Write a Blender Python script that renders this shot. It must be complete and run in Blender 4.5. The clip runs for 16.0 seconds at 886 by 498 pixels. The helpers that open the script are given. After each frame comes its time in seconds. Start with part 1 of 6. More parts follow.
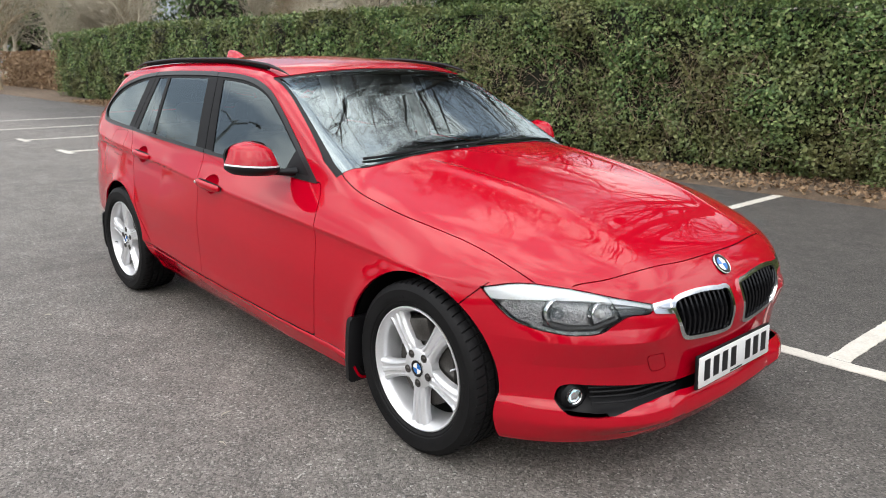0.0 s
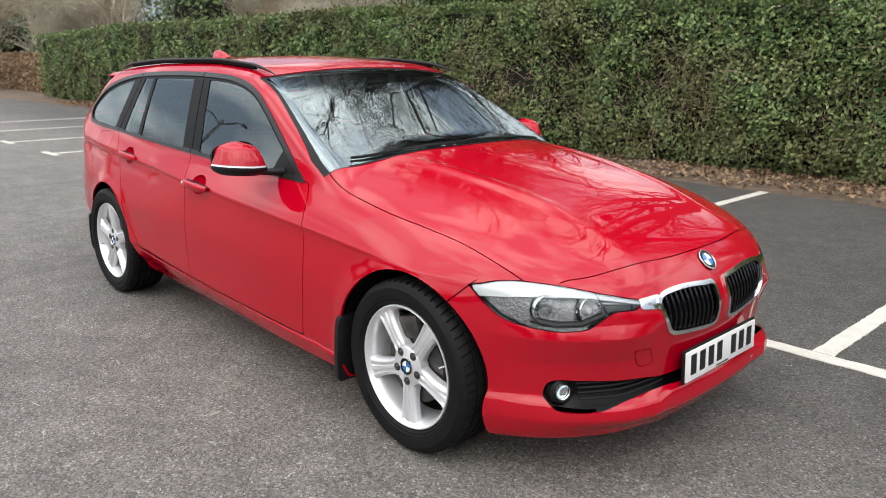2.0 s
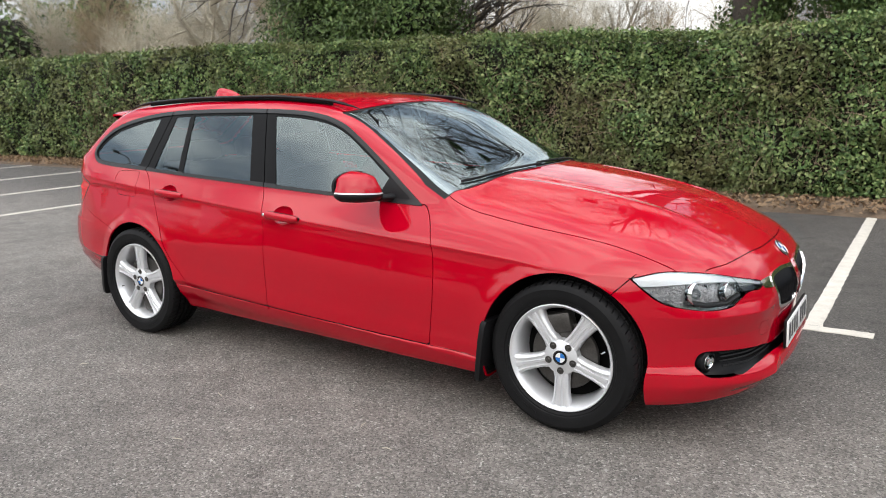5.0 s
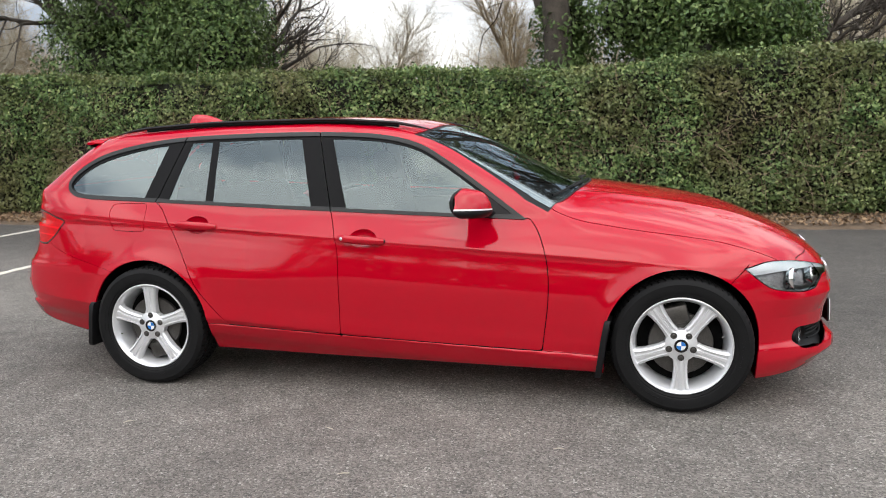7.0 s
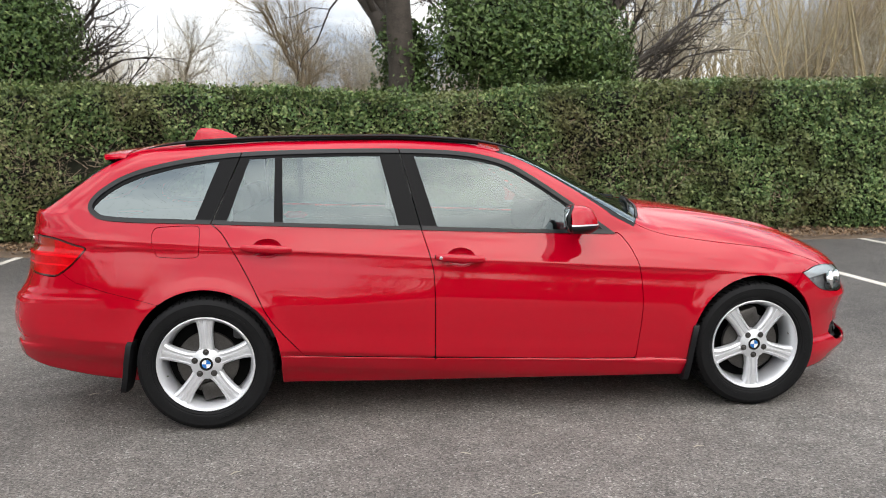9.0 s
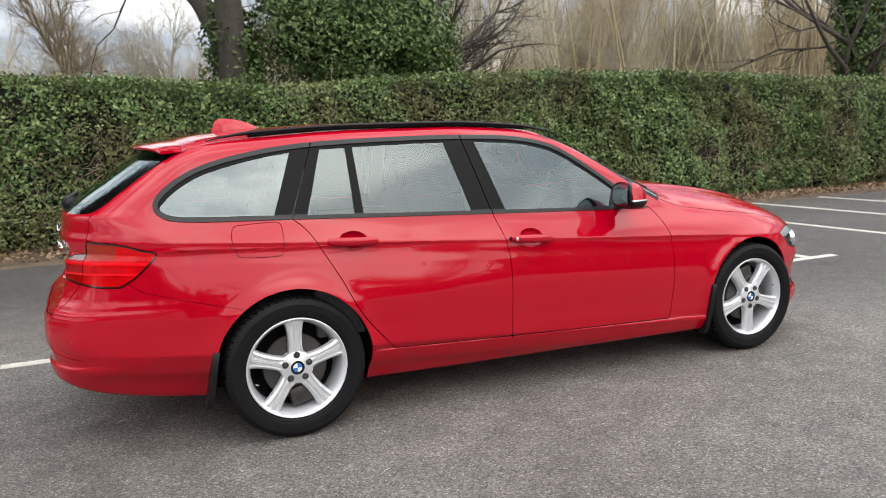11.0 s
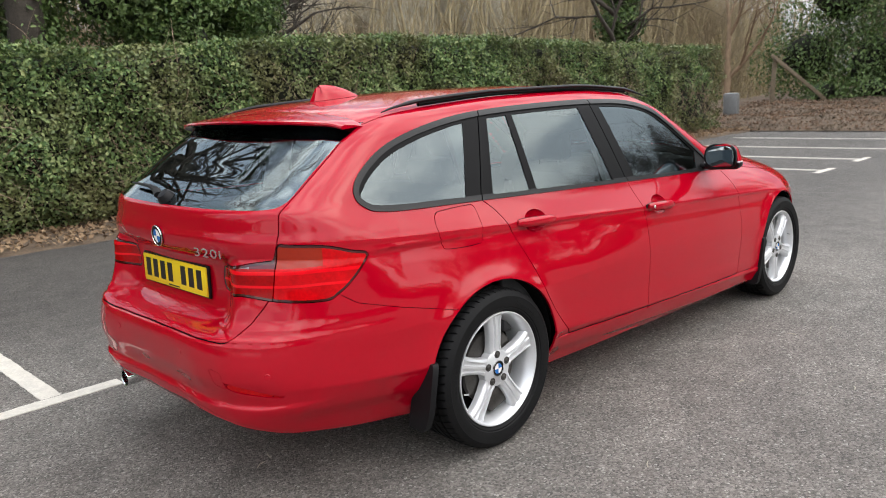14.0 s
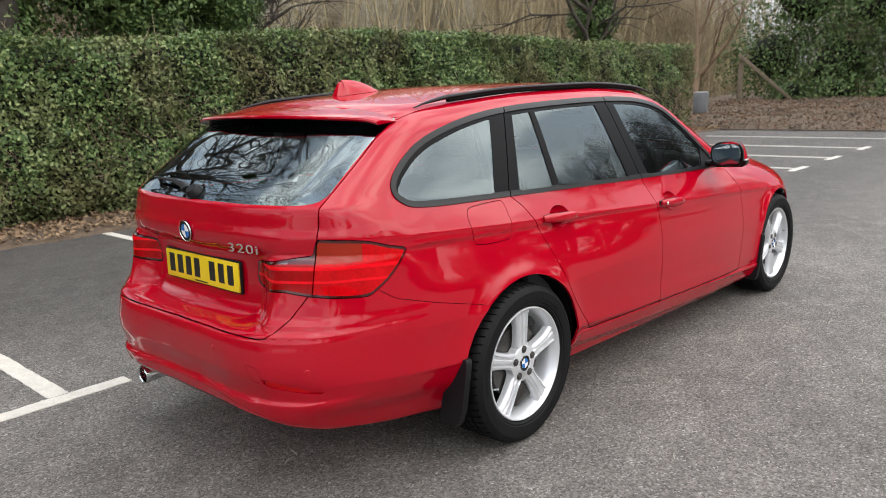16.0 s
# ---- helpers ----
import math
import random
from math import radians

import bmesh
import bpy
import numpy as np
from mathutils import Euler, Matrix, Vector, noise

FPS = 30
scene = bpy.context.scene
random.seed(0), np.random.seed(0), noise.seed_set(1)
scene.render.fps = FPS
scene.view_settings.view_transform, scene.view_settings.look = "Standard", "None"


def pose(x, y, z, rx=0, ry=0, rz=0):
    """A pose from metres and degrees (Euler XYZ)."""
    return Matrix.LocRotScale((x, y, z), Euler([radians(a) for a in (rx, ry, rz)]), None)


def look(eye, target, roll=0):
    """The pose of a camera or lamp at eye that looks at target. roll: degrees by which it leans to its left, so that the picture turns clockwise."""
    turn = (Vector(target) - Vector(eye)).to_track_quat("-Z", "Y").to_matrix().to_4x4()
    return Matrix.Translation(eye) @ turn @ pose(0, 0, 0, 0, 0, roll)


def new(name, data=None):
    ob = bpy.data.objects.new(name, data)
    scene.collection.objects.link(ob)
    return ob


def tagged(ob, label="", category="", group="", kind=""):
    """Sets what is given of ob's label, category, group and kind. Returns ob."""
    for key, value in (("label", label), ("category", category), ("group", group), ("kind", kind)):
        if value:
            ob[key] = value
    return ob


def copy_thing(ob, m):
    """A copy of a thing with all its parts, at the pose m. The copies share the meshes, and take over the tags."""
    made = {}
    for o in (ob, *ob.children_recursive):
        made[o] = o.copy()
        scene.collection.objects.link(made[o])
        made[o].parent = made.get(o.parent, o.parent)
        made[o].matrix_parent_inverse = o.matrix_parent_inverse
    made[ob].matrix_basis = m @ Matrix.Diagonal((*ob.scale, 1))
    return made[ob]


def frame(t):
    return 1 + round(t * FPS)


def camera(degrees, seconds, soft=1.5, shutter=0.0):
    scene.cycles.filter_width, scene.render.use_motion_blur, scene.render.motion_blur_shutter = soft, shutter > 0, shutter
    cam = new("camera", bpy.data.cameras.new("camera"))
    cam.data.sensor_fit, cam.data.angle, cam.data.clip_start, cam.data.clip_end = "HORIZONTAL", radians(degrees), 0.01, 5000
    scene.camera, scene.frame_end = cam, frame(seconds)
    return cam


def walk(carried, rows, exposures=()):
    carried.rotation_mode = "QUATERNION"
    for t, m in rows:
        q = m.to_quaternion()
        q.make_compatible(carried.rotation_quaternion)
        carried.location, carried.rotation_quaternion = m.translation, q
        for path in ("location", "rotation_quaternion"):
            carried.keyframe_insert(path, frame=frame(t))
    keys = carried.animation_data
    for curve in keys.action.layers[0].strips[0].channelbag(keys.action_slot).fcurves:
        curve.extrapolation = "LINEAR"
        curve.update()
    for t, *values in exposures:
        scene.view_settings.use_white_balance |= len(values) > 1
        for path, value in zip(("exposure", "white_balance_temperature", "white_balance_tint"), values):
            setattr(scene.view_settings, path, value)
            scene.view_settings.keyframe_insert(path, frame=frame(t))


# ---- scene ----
cam = camera(60.2, 16.0, soft=0.95)
cam.data.dof.use_dof, cam.data.dof.focus_distance, cam.data.dof.aperture_fstop = True, 3.4, 4.0
ROWS = [  # seconds, the eye, a point on its axis, the lean
    (0, (3.398, -2.565, 1.431), (1.968, -1.252, 0.950), 0.2),
    (0.5, (3.405, -2.571, 1.433), (1.979, -1.255, 0.951), 0.2),
    (1, (3.406, -2.571, 1.432), (1.984, -1.25, 0.948), 0.2),
    (1.5, (3.411, -2.572, 1.432), (1.994, -1.247, 0.946), 0.0),
    (2, (3.409, -2.572, 1.430), (1.999, -1.237, 0.947), -0.1),
    (2.5, (3.412, -2.581, 1.431), (2.012, -1.234, 0.956), -0.2),
    (3, (3.4, -2.59, 1.436), (2.02, -1.22, 0.967), -0.4),
    (3.5, (3.337, -2.717, 1.437), (1.996, -1.305, 0.979), -0.7),
    (4, (3.186, -3.025, 1.440), (1.913, -1.547, 0.998), -0.9),
    (6.5, (1.528, -4.403, 1.415), (0.91, -2.531, 1.076), -1.4),
    (7, (1.108, -4.505, 1.381), (0.662, -2.581, 1.063), -1.4),
    (7.5, (0.71, -4.597, 1.394), (0.428, -2.64, 1.093), -1.2),
    (8, (0.235, -4.719, 1.407), (0.127, -2.742, 1.124), -0.8),
    (8.5, (-0.208, -4.661, 1.379), (-0.158, -2.679, 1.110), -0.5),
    (11, (-2.189, -4.245, 1.366), (-1.37, -2.445, 1.071), -1.9),
    (11.5, (-2.521, -4.07, 1.376), (-1.571, -2.339, 1.062), -2.2),
    (12, (-2.793, -3.857, 1.403), (-1.717, -2.208, 1.054), -2.2),
    (12.5, (-2.997, -3.581, 1.428), (-1.82, -2.006, 1.057), -2.2),
    (13, (-3.28, -3.323, 1.435), (-2.013, -1.823, 1.051), -2.4),
    (13.5, (-3.443, -3.062, 1.428), (-2.114, -1.621, 1.030), -2.6),
    (14, (-3.604, -2.81, 1.441), (-2.229, -1.416, 1.035), -2.9),
    (14.5, (-3.756, -2.708, 1.456), (-2.349, -1.348, 1.043), -2.9),
    (15, (-3.784, -2.663, 1.452), (-2.356, -1.326, 1.037), -2.7),
    (15.5, (-3.775, -2.647, 1.453), (-2.339, -1.32, 1.034), -2.5),
    (16, (-3.784, -2.635, 1.452), (-2.348, -1.307, 1.032), -2.3),
]
walk(cam, [(t, look(eye, target, lean)) for t, eye, target, lean in ROWS])

# ---- world and light: bright overcast, the sun diffuse behind cloud ----
world = bpy.data.worlds.new("sky")
world.use_nodes = True
scene.world = world
wn, wl = world.node_tree.nodes, world.node_tree.links
wn.clear()
SUN_EL, SUN_AZ = 42.0, 290.0            # degrees; azimuth measured from +x towards +y
sky = wn.new("ShaderNodeTexSky")
sky.sky_type, sky.sun_disc = "NISHITA", False
sky.sun_elevation, sky.sun_rotation = radians(SUN_EL), radians(90 - SUN_AZ)
sky.air_density, sky.dust_density = 1.0, 4.0
grey = wn.new("ShaderNodeMix")
grey.data_type = "RGBA"
grey.inputs["Factor"].default_value = 0.84
coord = wn.new("ShaderNodeTexCoord")
scale = wn.new("ShaderNodeMapping")
scale.inputs["Scale"].default_value = (1.0, 1.0, 2.4)
clouds = wn.new("ShaderNodeTexNoise")
clouds.inputs["Scale"].default_value, clouds.inputs["Detail"].default_value = 2.8, 7.0
clouds.inputs["Roughness"].default_value, clouds.inputs["Distortion"].default_value = 0.52, 0.3
ramp = wn.new("ShaderNodeValToRGB")
ramp.color_ramp.elements[0].position, ramp.color_ramp.elements[0].color = 0.43, (0.52, 0.58, 0.68, 1)
ramp.color_ramp.elements[1].position, ramp.color_ramp.elements[1].color = 0.58, (1.52, 1.50, 1.47, 1)
# an overcast sky is about three times as bright overhead as at the horizon
split = wn.new("ShaderNodeSeparateXYZ")
rise = wn.new("ShaderNodeMapRange")
rise.inputs["From Min"].default_value, rise.inputs["From Max"].default_value = 0.0, 1.0
rise.inputs["To Min"].default_value, rise.inputs["To Max"].default_value = 3.6, 12.4
tinted = wn.new("ShaderNodeVectorMath")
tinted.operation = "SCALE"
back = wn.new("ShaderNodeBackground")
back.inputs["Strength"].default_value = 0.105
out = wn.new("ShaderNodeOutputWorld")
wl.new(coord.outputs["Generated"], scale.inputs["Vector"])
wl.new(coord.outputs["Generated"], split.inputs["Vector"])
wl.new(split.outputs["Z"], rise.inputs["Value"])
wl.new(scale.outputs["Vector"], clouds.inputs["Vector"])
wl.new(clouds.outputs["Fac"], ramp.inputs["Fac"])
wl.new(ramp.outputs["Color"], tinted.inputs[0])
wl.new(rise.outputs["Result"], tinted.inputs["Scale"])
wl.new(sky.outputs["Color"], grey.inputs["A"])
wl.new(tinted.outputs["Vector"], grey.inputs["B"])
wl.new(grey.outputs["Result"], back.inputs["Color"])
wl.new(back.outputs["Background"], out.inputs["Surface"])
sun = new("sun", bpy.data.lights.new("sun", "SUN"))
sun.data.energy, sun.data.angle, sun.data.color = 0.7, radians(120), (1.0, 0.97, 0.92)
sun_way = Vector((math.cos(radians(SUN_AZ)) * math.cos(radians(SUN_EL)), math.sin(radians(SUN_AZ)) * math.cos(radians(SUN_EL)), math.sin(radians(SUN_EL))))
sun.matrix_world = look(sun_way * 40, (0, 0, 0))
scene.view_settings.exposure = 1.12

# ---- materials ----
def material(name, colour, rough=0.5, metal=0.0, coat=0.0, vary=0.0, vary_scale=8.0, bump=0.0, bump_scale=60.0, random=0.0, island=0.0, spec=0.5, emit=None, sheen=0.0):
    """A Principled material in object space: a base colour that varies at two scales, and fine relief."""
    m = bpy.data.materials.new(name)
    m.use_nodes = True
    n, l = m.node_tree.nodes, m.node_tree.links
    b = n["Principled BSDF"]
    b.inputs["Base Color"].default_value = (*colour, 1)
    b.inputs["Roughness"].default_value, b.inputs["Metallic"].default_value = rough, metal
    b.inputs["Coat Weight"].default_value, b.inputs["Coat Roughness"].default_value = coat, 0.02
    b.inputs["Specular IOR Level"].default_value = spec
    if emit:
        b.inputs["Emission Color"].default_value, b.inputs["Emission Strength"].default_value = (*emit[:3], 1), emit[3]
    tc = n.new("ShaderNodeTexCoord")
    last = None
    if vary:
        big, small = n.new("ShaderNodeTexNoise"), n.new("ShaderNodeTexNoise")
        big.inputs["Scale"].default_value, small.inputs["Scale"].default_value = vary_scale, vary_scale * 9
        big.inputs["Detail"].default_value = small.inputs["Detail"].default_value = 4
        l.new(tc.outputs["Object"], big.inputs["Vector"])
        l.new(tc.outputs["Object"], small.inputs["Vector"])
        both = n.new("ShaderNodeMath")
        both.operation = "ADD"
        l.new(big.outputs["Fac"], both.inputs[0])
        l.new(small.outputs["Fac"], both.inputs[1])
        rng = n.new("ShaderNodeMapRange")
        rng.inputs["From Min"].default_value, rng.inputs["From Max"].default_value = 0.7, 1.3
        rng.inputs["To Min"].default_value, rng.inputs["To Max"].default_value = 1 - vary, 1 + vary
        l.new(both.outputs[0], rng.inputs["Value"])
        last = rng.outputs["Result"]
    for amount, node, socket in ((random, "ShaderNodeObjectInfo", "Random"), (island, "ShaderNodeNewGeometry", "Random Per Island")):
        if amount:
            src = n.new(node)
            rng = n.new("ShaderNodeMapRange")
            rng.inputs["To Min"].default_value, rng.inputs["To Max"].default_value = 1 - amount, 1 + amount
            l.new(src.outputs[socket], rng.inputs["Value"])
            if last:
                mul = n.new("ShaderNodeMath")
                mul.operation = "MULTIPLY"
                l.new(last, mul.inputs[0])
                l.new(rng.outputs["Result"], mul.inputs[1])
                last = mul.outputs[0]
            else:
                last = rng.outputs["Result"]
    if last:
        hsv = n.new("ShaderNodeHueSaturation")
        hsv.inputs["Color"].default_value = (*colour, 1)
        l.new(last, hsv.inputs["Value"])
        l.new(hsv.outputs["Color"], b.inputs["Base Color"])
    if bump:
        fine = n.new("ShaderNodeTexNoise")
        fine.inputs["Scale"].default_value, fine.inputs["Detail"].default_value = bump_scale, 5
        l.new(tc.outputs["Object"], fine.inputs["Vector"])
        rel = n.new("ShaderNodeBump")
        rel.inputs["Strength"].default_value, rel.inputs["Distance"].default_value = bump, 0.01
        l.new(fine.outputs["Fac"], rel.inputs["Height"])
        l.new(rel.outputs["Normal"], b.inputs["Normal"])
    return m


def clear_glass(name, tint, gloss=1.0, rough=0.0, ior=2.3):
    """A thin pane: it lets tinted light through and mirrors by Fresnel."""
    m = bpy.data.materials.new(name)
    m.use_nodes = True
    n, l = m.node_tree.nodes, m.node_tree.links
    n.clear()
    through_, shine, fre, mix, end = (n.new("ShaderNode" + k) for k in ("BsdfTransparent", "BsdfGlossy", "Fresnel", "MixShader", "OutputMaterial"))
    through_.inputs["Color"].default_value = (*tint, 1)
    shine.inputs["Roughness"].default_value = rough
    shine.inputs["Color"].default_value = (gloss * .84, gloss * .97, gloss, 1)
    fre.inputs["IOR"].default_value = ior
    l.new(fre.outputs["Fac"], mix.inputs["Fac"])
    l.new(through_.outputs["BSDF"], mix.inputs[1])
    l.new(shine.outputs["BSDF"], mix.inputs[2])
    l.new(mix.outputs["Shader"], end.inputs["Surface"])
    return m


RED = material("red_paint", (0.405, 0.0006, 0.0120), rough=0.5, metal=0.0, coat=1.0, vary=0.02, vary_scale=3, spec=0.0)
BLACK_TRIM = material("satin_black_trim", (0.009, 0.009, 0.010), rough=0.42, vary=0.1, vary_scale=6, bump=0.02, bump_scale=400, spec=0.2)
SATIN_TRIM = material("satin_grey_black_moulding", (0.013, 0.0135, 0.0145), rough=0.34, vary=0.1, vary_scale=6, spec=0.34)
PILLAR_BLACK = material("pillar_film_black", (0.004, 0.004, 0.0045), rough=0.42, vary=0.1, spec=0.12)
GLOSS_BLACK = material("gloss_black", (0.006, 0.006, 0.007), rough=0.18, vary=0.1, spec=0.3)
# near-black: shade of gaps and recesses put into colour, beside hidden black plastic
SHADOW = material("shade_black_plastic", (0.004, 0.004, 0.004), rough=0.9, vary=0.2, spec=0.1)
RUBBER = material("tyre_rubber", (0.0075, 0.0075, 0.008), rough=0.62, vary=0.25, vary_scale=14, bump=0.06, bump_scale=220, spec=0.16)
ALLOY = material("silver_alloy", (0.72, 0.73, 0.75), rough=0.30, metal=0.45, coat=0.5, vary=0.05, vary_scale=20)
MIRROR = material("mirror_glass", (0.34, 0.37, 0.39), rough=0.02, metal=1.0)
CHROME = material("chrome", (0.86, 0.87, 0.88), rough=0.07, metal=1.0)
STEEL = material("worn_steel", (0.09, 0.085, 0.08), rough=0.45, metal=0.8, vary=0.25, vary_scale=18)
SCREEN_GLASS = clear_glass("laminated_screen_glass", (0.46, 0.55, 0.54), ior=3.0)
GLASS = clear_glass("tinted_car_glass", (0.50, 0.59, 0.58), ior=2.0)
PRIVACY = clear_glass("rear_car_glass", (0.44, 0.53, 0.52), ior=2.25)
LENS = clear_glass("clear_lens", (0.93, 0.94, 0.95), ior=1.5)
WHITE = material("white_plastic", (0.80, 0.80, 0.79), rough=0.35, vary=0.02)
YELLOW = material("yellow_plate", (0.85, 0.61, 0.015), rough=0.35, vary=0.02)
INK = material("black_ink", (0.010, 0.010, 0.011), rough=0.4, vary=0.05)
BLUE = material("badge_blue", (0.02, 0.16, 0.50), rough=0.2, coat=0.6, vary=0.02)
CABIN = material("anthracite_cabin_cloth", (0.055, 0.055, 0.058), rough=0.85, vary=0.2, vary_scale=30, bump=0.1, bump_scale=500)
HEADLINER = material("grey_headliner", (0.36, 0.36, 0.35), rough=0.9, vary=0.05)

# ---- building helpers ----
def curve(*knots):
    """A smooth curve through (place, value) knots that doesn't overshoot, going on straight at both ends."""
    xs = np.array([k[0] for k in knots], float)
    ys = np.array([k[1] for k in knots], float)
    h, d = np.diff(xs), np.diff(ys) / np.diff(xs)
    m = np.zeros(len(xs))
    m[0], m[-1] = d[0], d[-1]
    for i in range(1, len(xs) - 1):
        if d[i - 1] * d[i] > 0:
            w1, w2 = 2 * h[i] + h[i - 1], h[i] + 2 * h[i - 1]
            m[i] = (w1 + w2) / (w1 / d[i - 1] + w2 / d[i])

    def value(x):
        x = np.asarray(x, float)
        i = np.clip(np.searchsorted(xs, x) - 1, 0, len(h) - 1)
        t = (x - xs[i]) / h[i]
        tc = np.clip(t, 0, 1)
        v = ((1 + 2 * tc) * (1 - tc) ** 2 * ys[i] + tc * (1 - tc) ** 2 * h[i] * m[i]
             + tc * tc * (3 - 2 * tc) * ys[i + 1] + tc * tc * (tc - 1) * h[i] * m[i + 1])
        return v + np.where(t < 0, t * h[i] * m[i], 0) + np.where(t > 1, (t - 1) * h[i] * m[i + 1], 0)
    return value


def smax(a, b, k):
    h = np.maximum(k - np.abs(a - b), 0) / k
    return np.maximum(a, b) + h * h * k * 0.25


def smin(a, b, k):
    return -smax(-a, -b, k)


def rounded(points, steps=6, closed=True):
    """A Catmull-Rom outline through the points; a point given twice stays a corner."""
    p = [np.array(q, float) for q in points]
    n, res = len(p), []
    for i in range(n if closed else n - 1):
        a, b, c, d = (p[(i + j) % n] if closed else p[min(max(i + j, 0), n - 1)] for j in (-1, 0, 1, 2))
        if np.allclose(b, c):
            continue
        if np.allclose(a, b):
            a = b - (c - b)
        if np.allclose(c, d):
            d = c + (c - b)
        for t in np.arange(steps) / steps:
            res.append(0.5 * (2 * b + (c - a) * t + (2 * a - 5 * b + 4 * c - d) * t * t + (3 * b - a - 3 * c + d) * t ** 3))
    if not closed:
        res.append(p[-1])
    return np.array(res)


def inside(px, py, outline):
    """Signed distance from an outline, negative within."""
    a = np.asarray(outline, float)
    b = np.roll(a, -1, 0)
    reach = .06
    close_by = (px > a[:, 0].min() - reach) & (px < a[:, 0].max() + reach) & (py > a[:, 1].min() - reach) & (py < a[:, 1].max() + reach)
    if not close_by.all():
        res = np.full(len(px), reach)
        if close_by.any():
            res[close_by] = inside(px[close_by], py[close_by], outline)
        return res
    best, wind = np.full(len(px), 1e9), np.zeros(len(px), bool)
    for (ax, ay), (bx, by) in zip(a, b):
        ex, ey = bx - ax, by - ay
        wx, wy = px - ax, py - ay
        t = np.clip((wx * ex + wy * ey) / (ex * ex + ey * ey + 1e-12), 0, 1)
        best = np.minimum(best, (wx - ex * t) ** 2 + (wy - ey * t) ** 2)
        cross = ((ay > py) != (by > py)) & (px < ex * (py - ay) / (ey if abs(ey) > 1e-12 else 1e-12) + ax)
        wind ^= cross
    return np.where(wind, -1, 1) * np.sqrt(best)


def beside(px, py, line):
    """Signed distance from an open line that runs on far at both ends; positive to its left."""
    p = np.asarray(line, float)
    p = np.vstack([p[0] + (p[0] - p[1]) * 200, p, p[-1] + (p[-1] - p[-2]) * 200])
    best, sign = np.full(len(px), 1e9), np.ones(len(px))
    for a, b in zip(p[:-1], p[1:]):
        e = b - a
        wx, wy = px - a[0], py - a[1]
        t = np.clip((wx * e[0] + wy * e[1]) / (e @ e + 1e-12), 0, 1)
        d = (wx - e[0] * t) ** 2 + (wy - e[1] * t) ** 2
        s = np.where(e[0] * wy - e[1] * wx >= 0, 1.0, -1.0)
        sign = np.where(d < best - 1e-12, s, sign)
        best = np.minimum(best, d)
    return sign * np.sqrt(best)


def mesh_from(name, verts, faces, mat, smooth=True, normals=None):
    me = bpy.data.meshes.new(name)
    me.from_pydata([tuple(v) for v in verts], [], [tuple(f) for f in faces])
    me.materials.append(mat)
    if smooth:
        me.polygons.foreach_set("use_smooth", np.ones(len(me.polygons), bool))
    me.update()
    if normals is not None:
        me.normals_split_custom_set_from_vertices([tuple(n) for n in normals])
    return me


def empty(name, at=(0, 0, 0), rz=0.0, **tags):
    ob = new(name)
    ob.matrix_basis = pose(*at, 0, 0, rz)
    ob.empty_display_size = 0.2
    return tagged(ob, **tags)


def part(name, bm, mat, parent=None, label="", smooth=True, bevel=0.0):
    """Links a bmesh as one mesh object under a thing or a part."""
    me = bpy.data.meshes.new(name)
    if bevel:
        bmesh.ops.bevel(bm, geom=[e for e in bm.edges if e.is_manifold and e.calc_face_angle(0) > 0.5], offset=bevel, segments=2, affect="EDGES", profile=0.5, clamp_overlap=True)
    bmesh.ops.recalc_face_normals(bm, faces=bm.faces)
    bm.to_mesh(me)
    bm.free()
    me.materials.append(mat)
    if smooth:
        me.polygons.foreach_set("use_smooth", np.ones(len(me.polygons), bool))
        me.set_sharp_from_angle(angle=radians(38))
    ob = new(name, me)
    ob.parent = parent
    return tagged(ob, label=label)


def box(size, at=(0, 0, 0), rot=(0, 0, 0), bm=None):
    bm = bm or bmesh.new()
    bmesh.ops.create_cube(bm, size=1, matrix=pose(*at, *rot) @ Matrix.Diagonal((*size, 1)))
    return bm


def lathe(profile, steps=64, axis="y", bm=None, close=False):
    """Turns a profile of (radius, along) about an axis."""
    bm = bm or bmesh.new()
    rings = []
    for i in range(steps):
        a = 2 * math.pi * i / steps
        c, s = math.cos(a), math.sin(a)
        at = {"y": lambda r, h: (r * c, h, r * s), "x": lambda r, h: (h, r * c, r * s), "z": lambda r, h: (r * c, r * s, h)}[axis]
        rings.append([bm.verts.new(at(r, h)) for r, h in profile])
    n = len(profile)
    for i in range(steps):
        a, b = rings[i], rings[(i + 1) % steps]
        for j in range(n if close else n - 1):
            bm.faces.new((a[j], a[(j + 1) % n], b[(j + 1) % n], b[j]))
    bmesh.ops.remove_doubles(bm, verts=bm.verts, dist=1e-6)
    return bm


def tube(points, radius, sides=8, bm=None, squash=1.0):
    """A tube along points; radius may be one number or one a point."""
    bm = bm or bmesh.new()
    pts = [Vector(p) for p in points]
    rad = radius if hasattr(radius, "__len__") else [radius] * len(pts)
    rings, up = [], Vector((0, 0, 1))
    for i, p in enumerate(pts):
        t = (pts[min(i + 1, len(pts) - 1)] - pts[max(i - 1, 0)]).normalized()
        u = t.cross(up)
        u = u.normalized() if u.length > 1e-4 else t.orthogonal().normalized()
        v = u.cross(t)
        rings.append([bm.verts.new(p + (u * math.cos(a) + v * math.sin(a) * squash) * rad[i]) for a in (2 * math.pi * k / sides for k in range(sides))])
    for a, b in zip(rings, rings[1:]):
        for k in range(sides):
            bm.faces.new((a[k], a[(k + 1) % sides], b[(k + 1) % sides], b[k]))
    bm.faces.new(rings[0][::-1])
    bm.faces.new(rings[-1])
    return bm

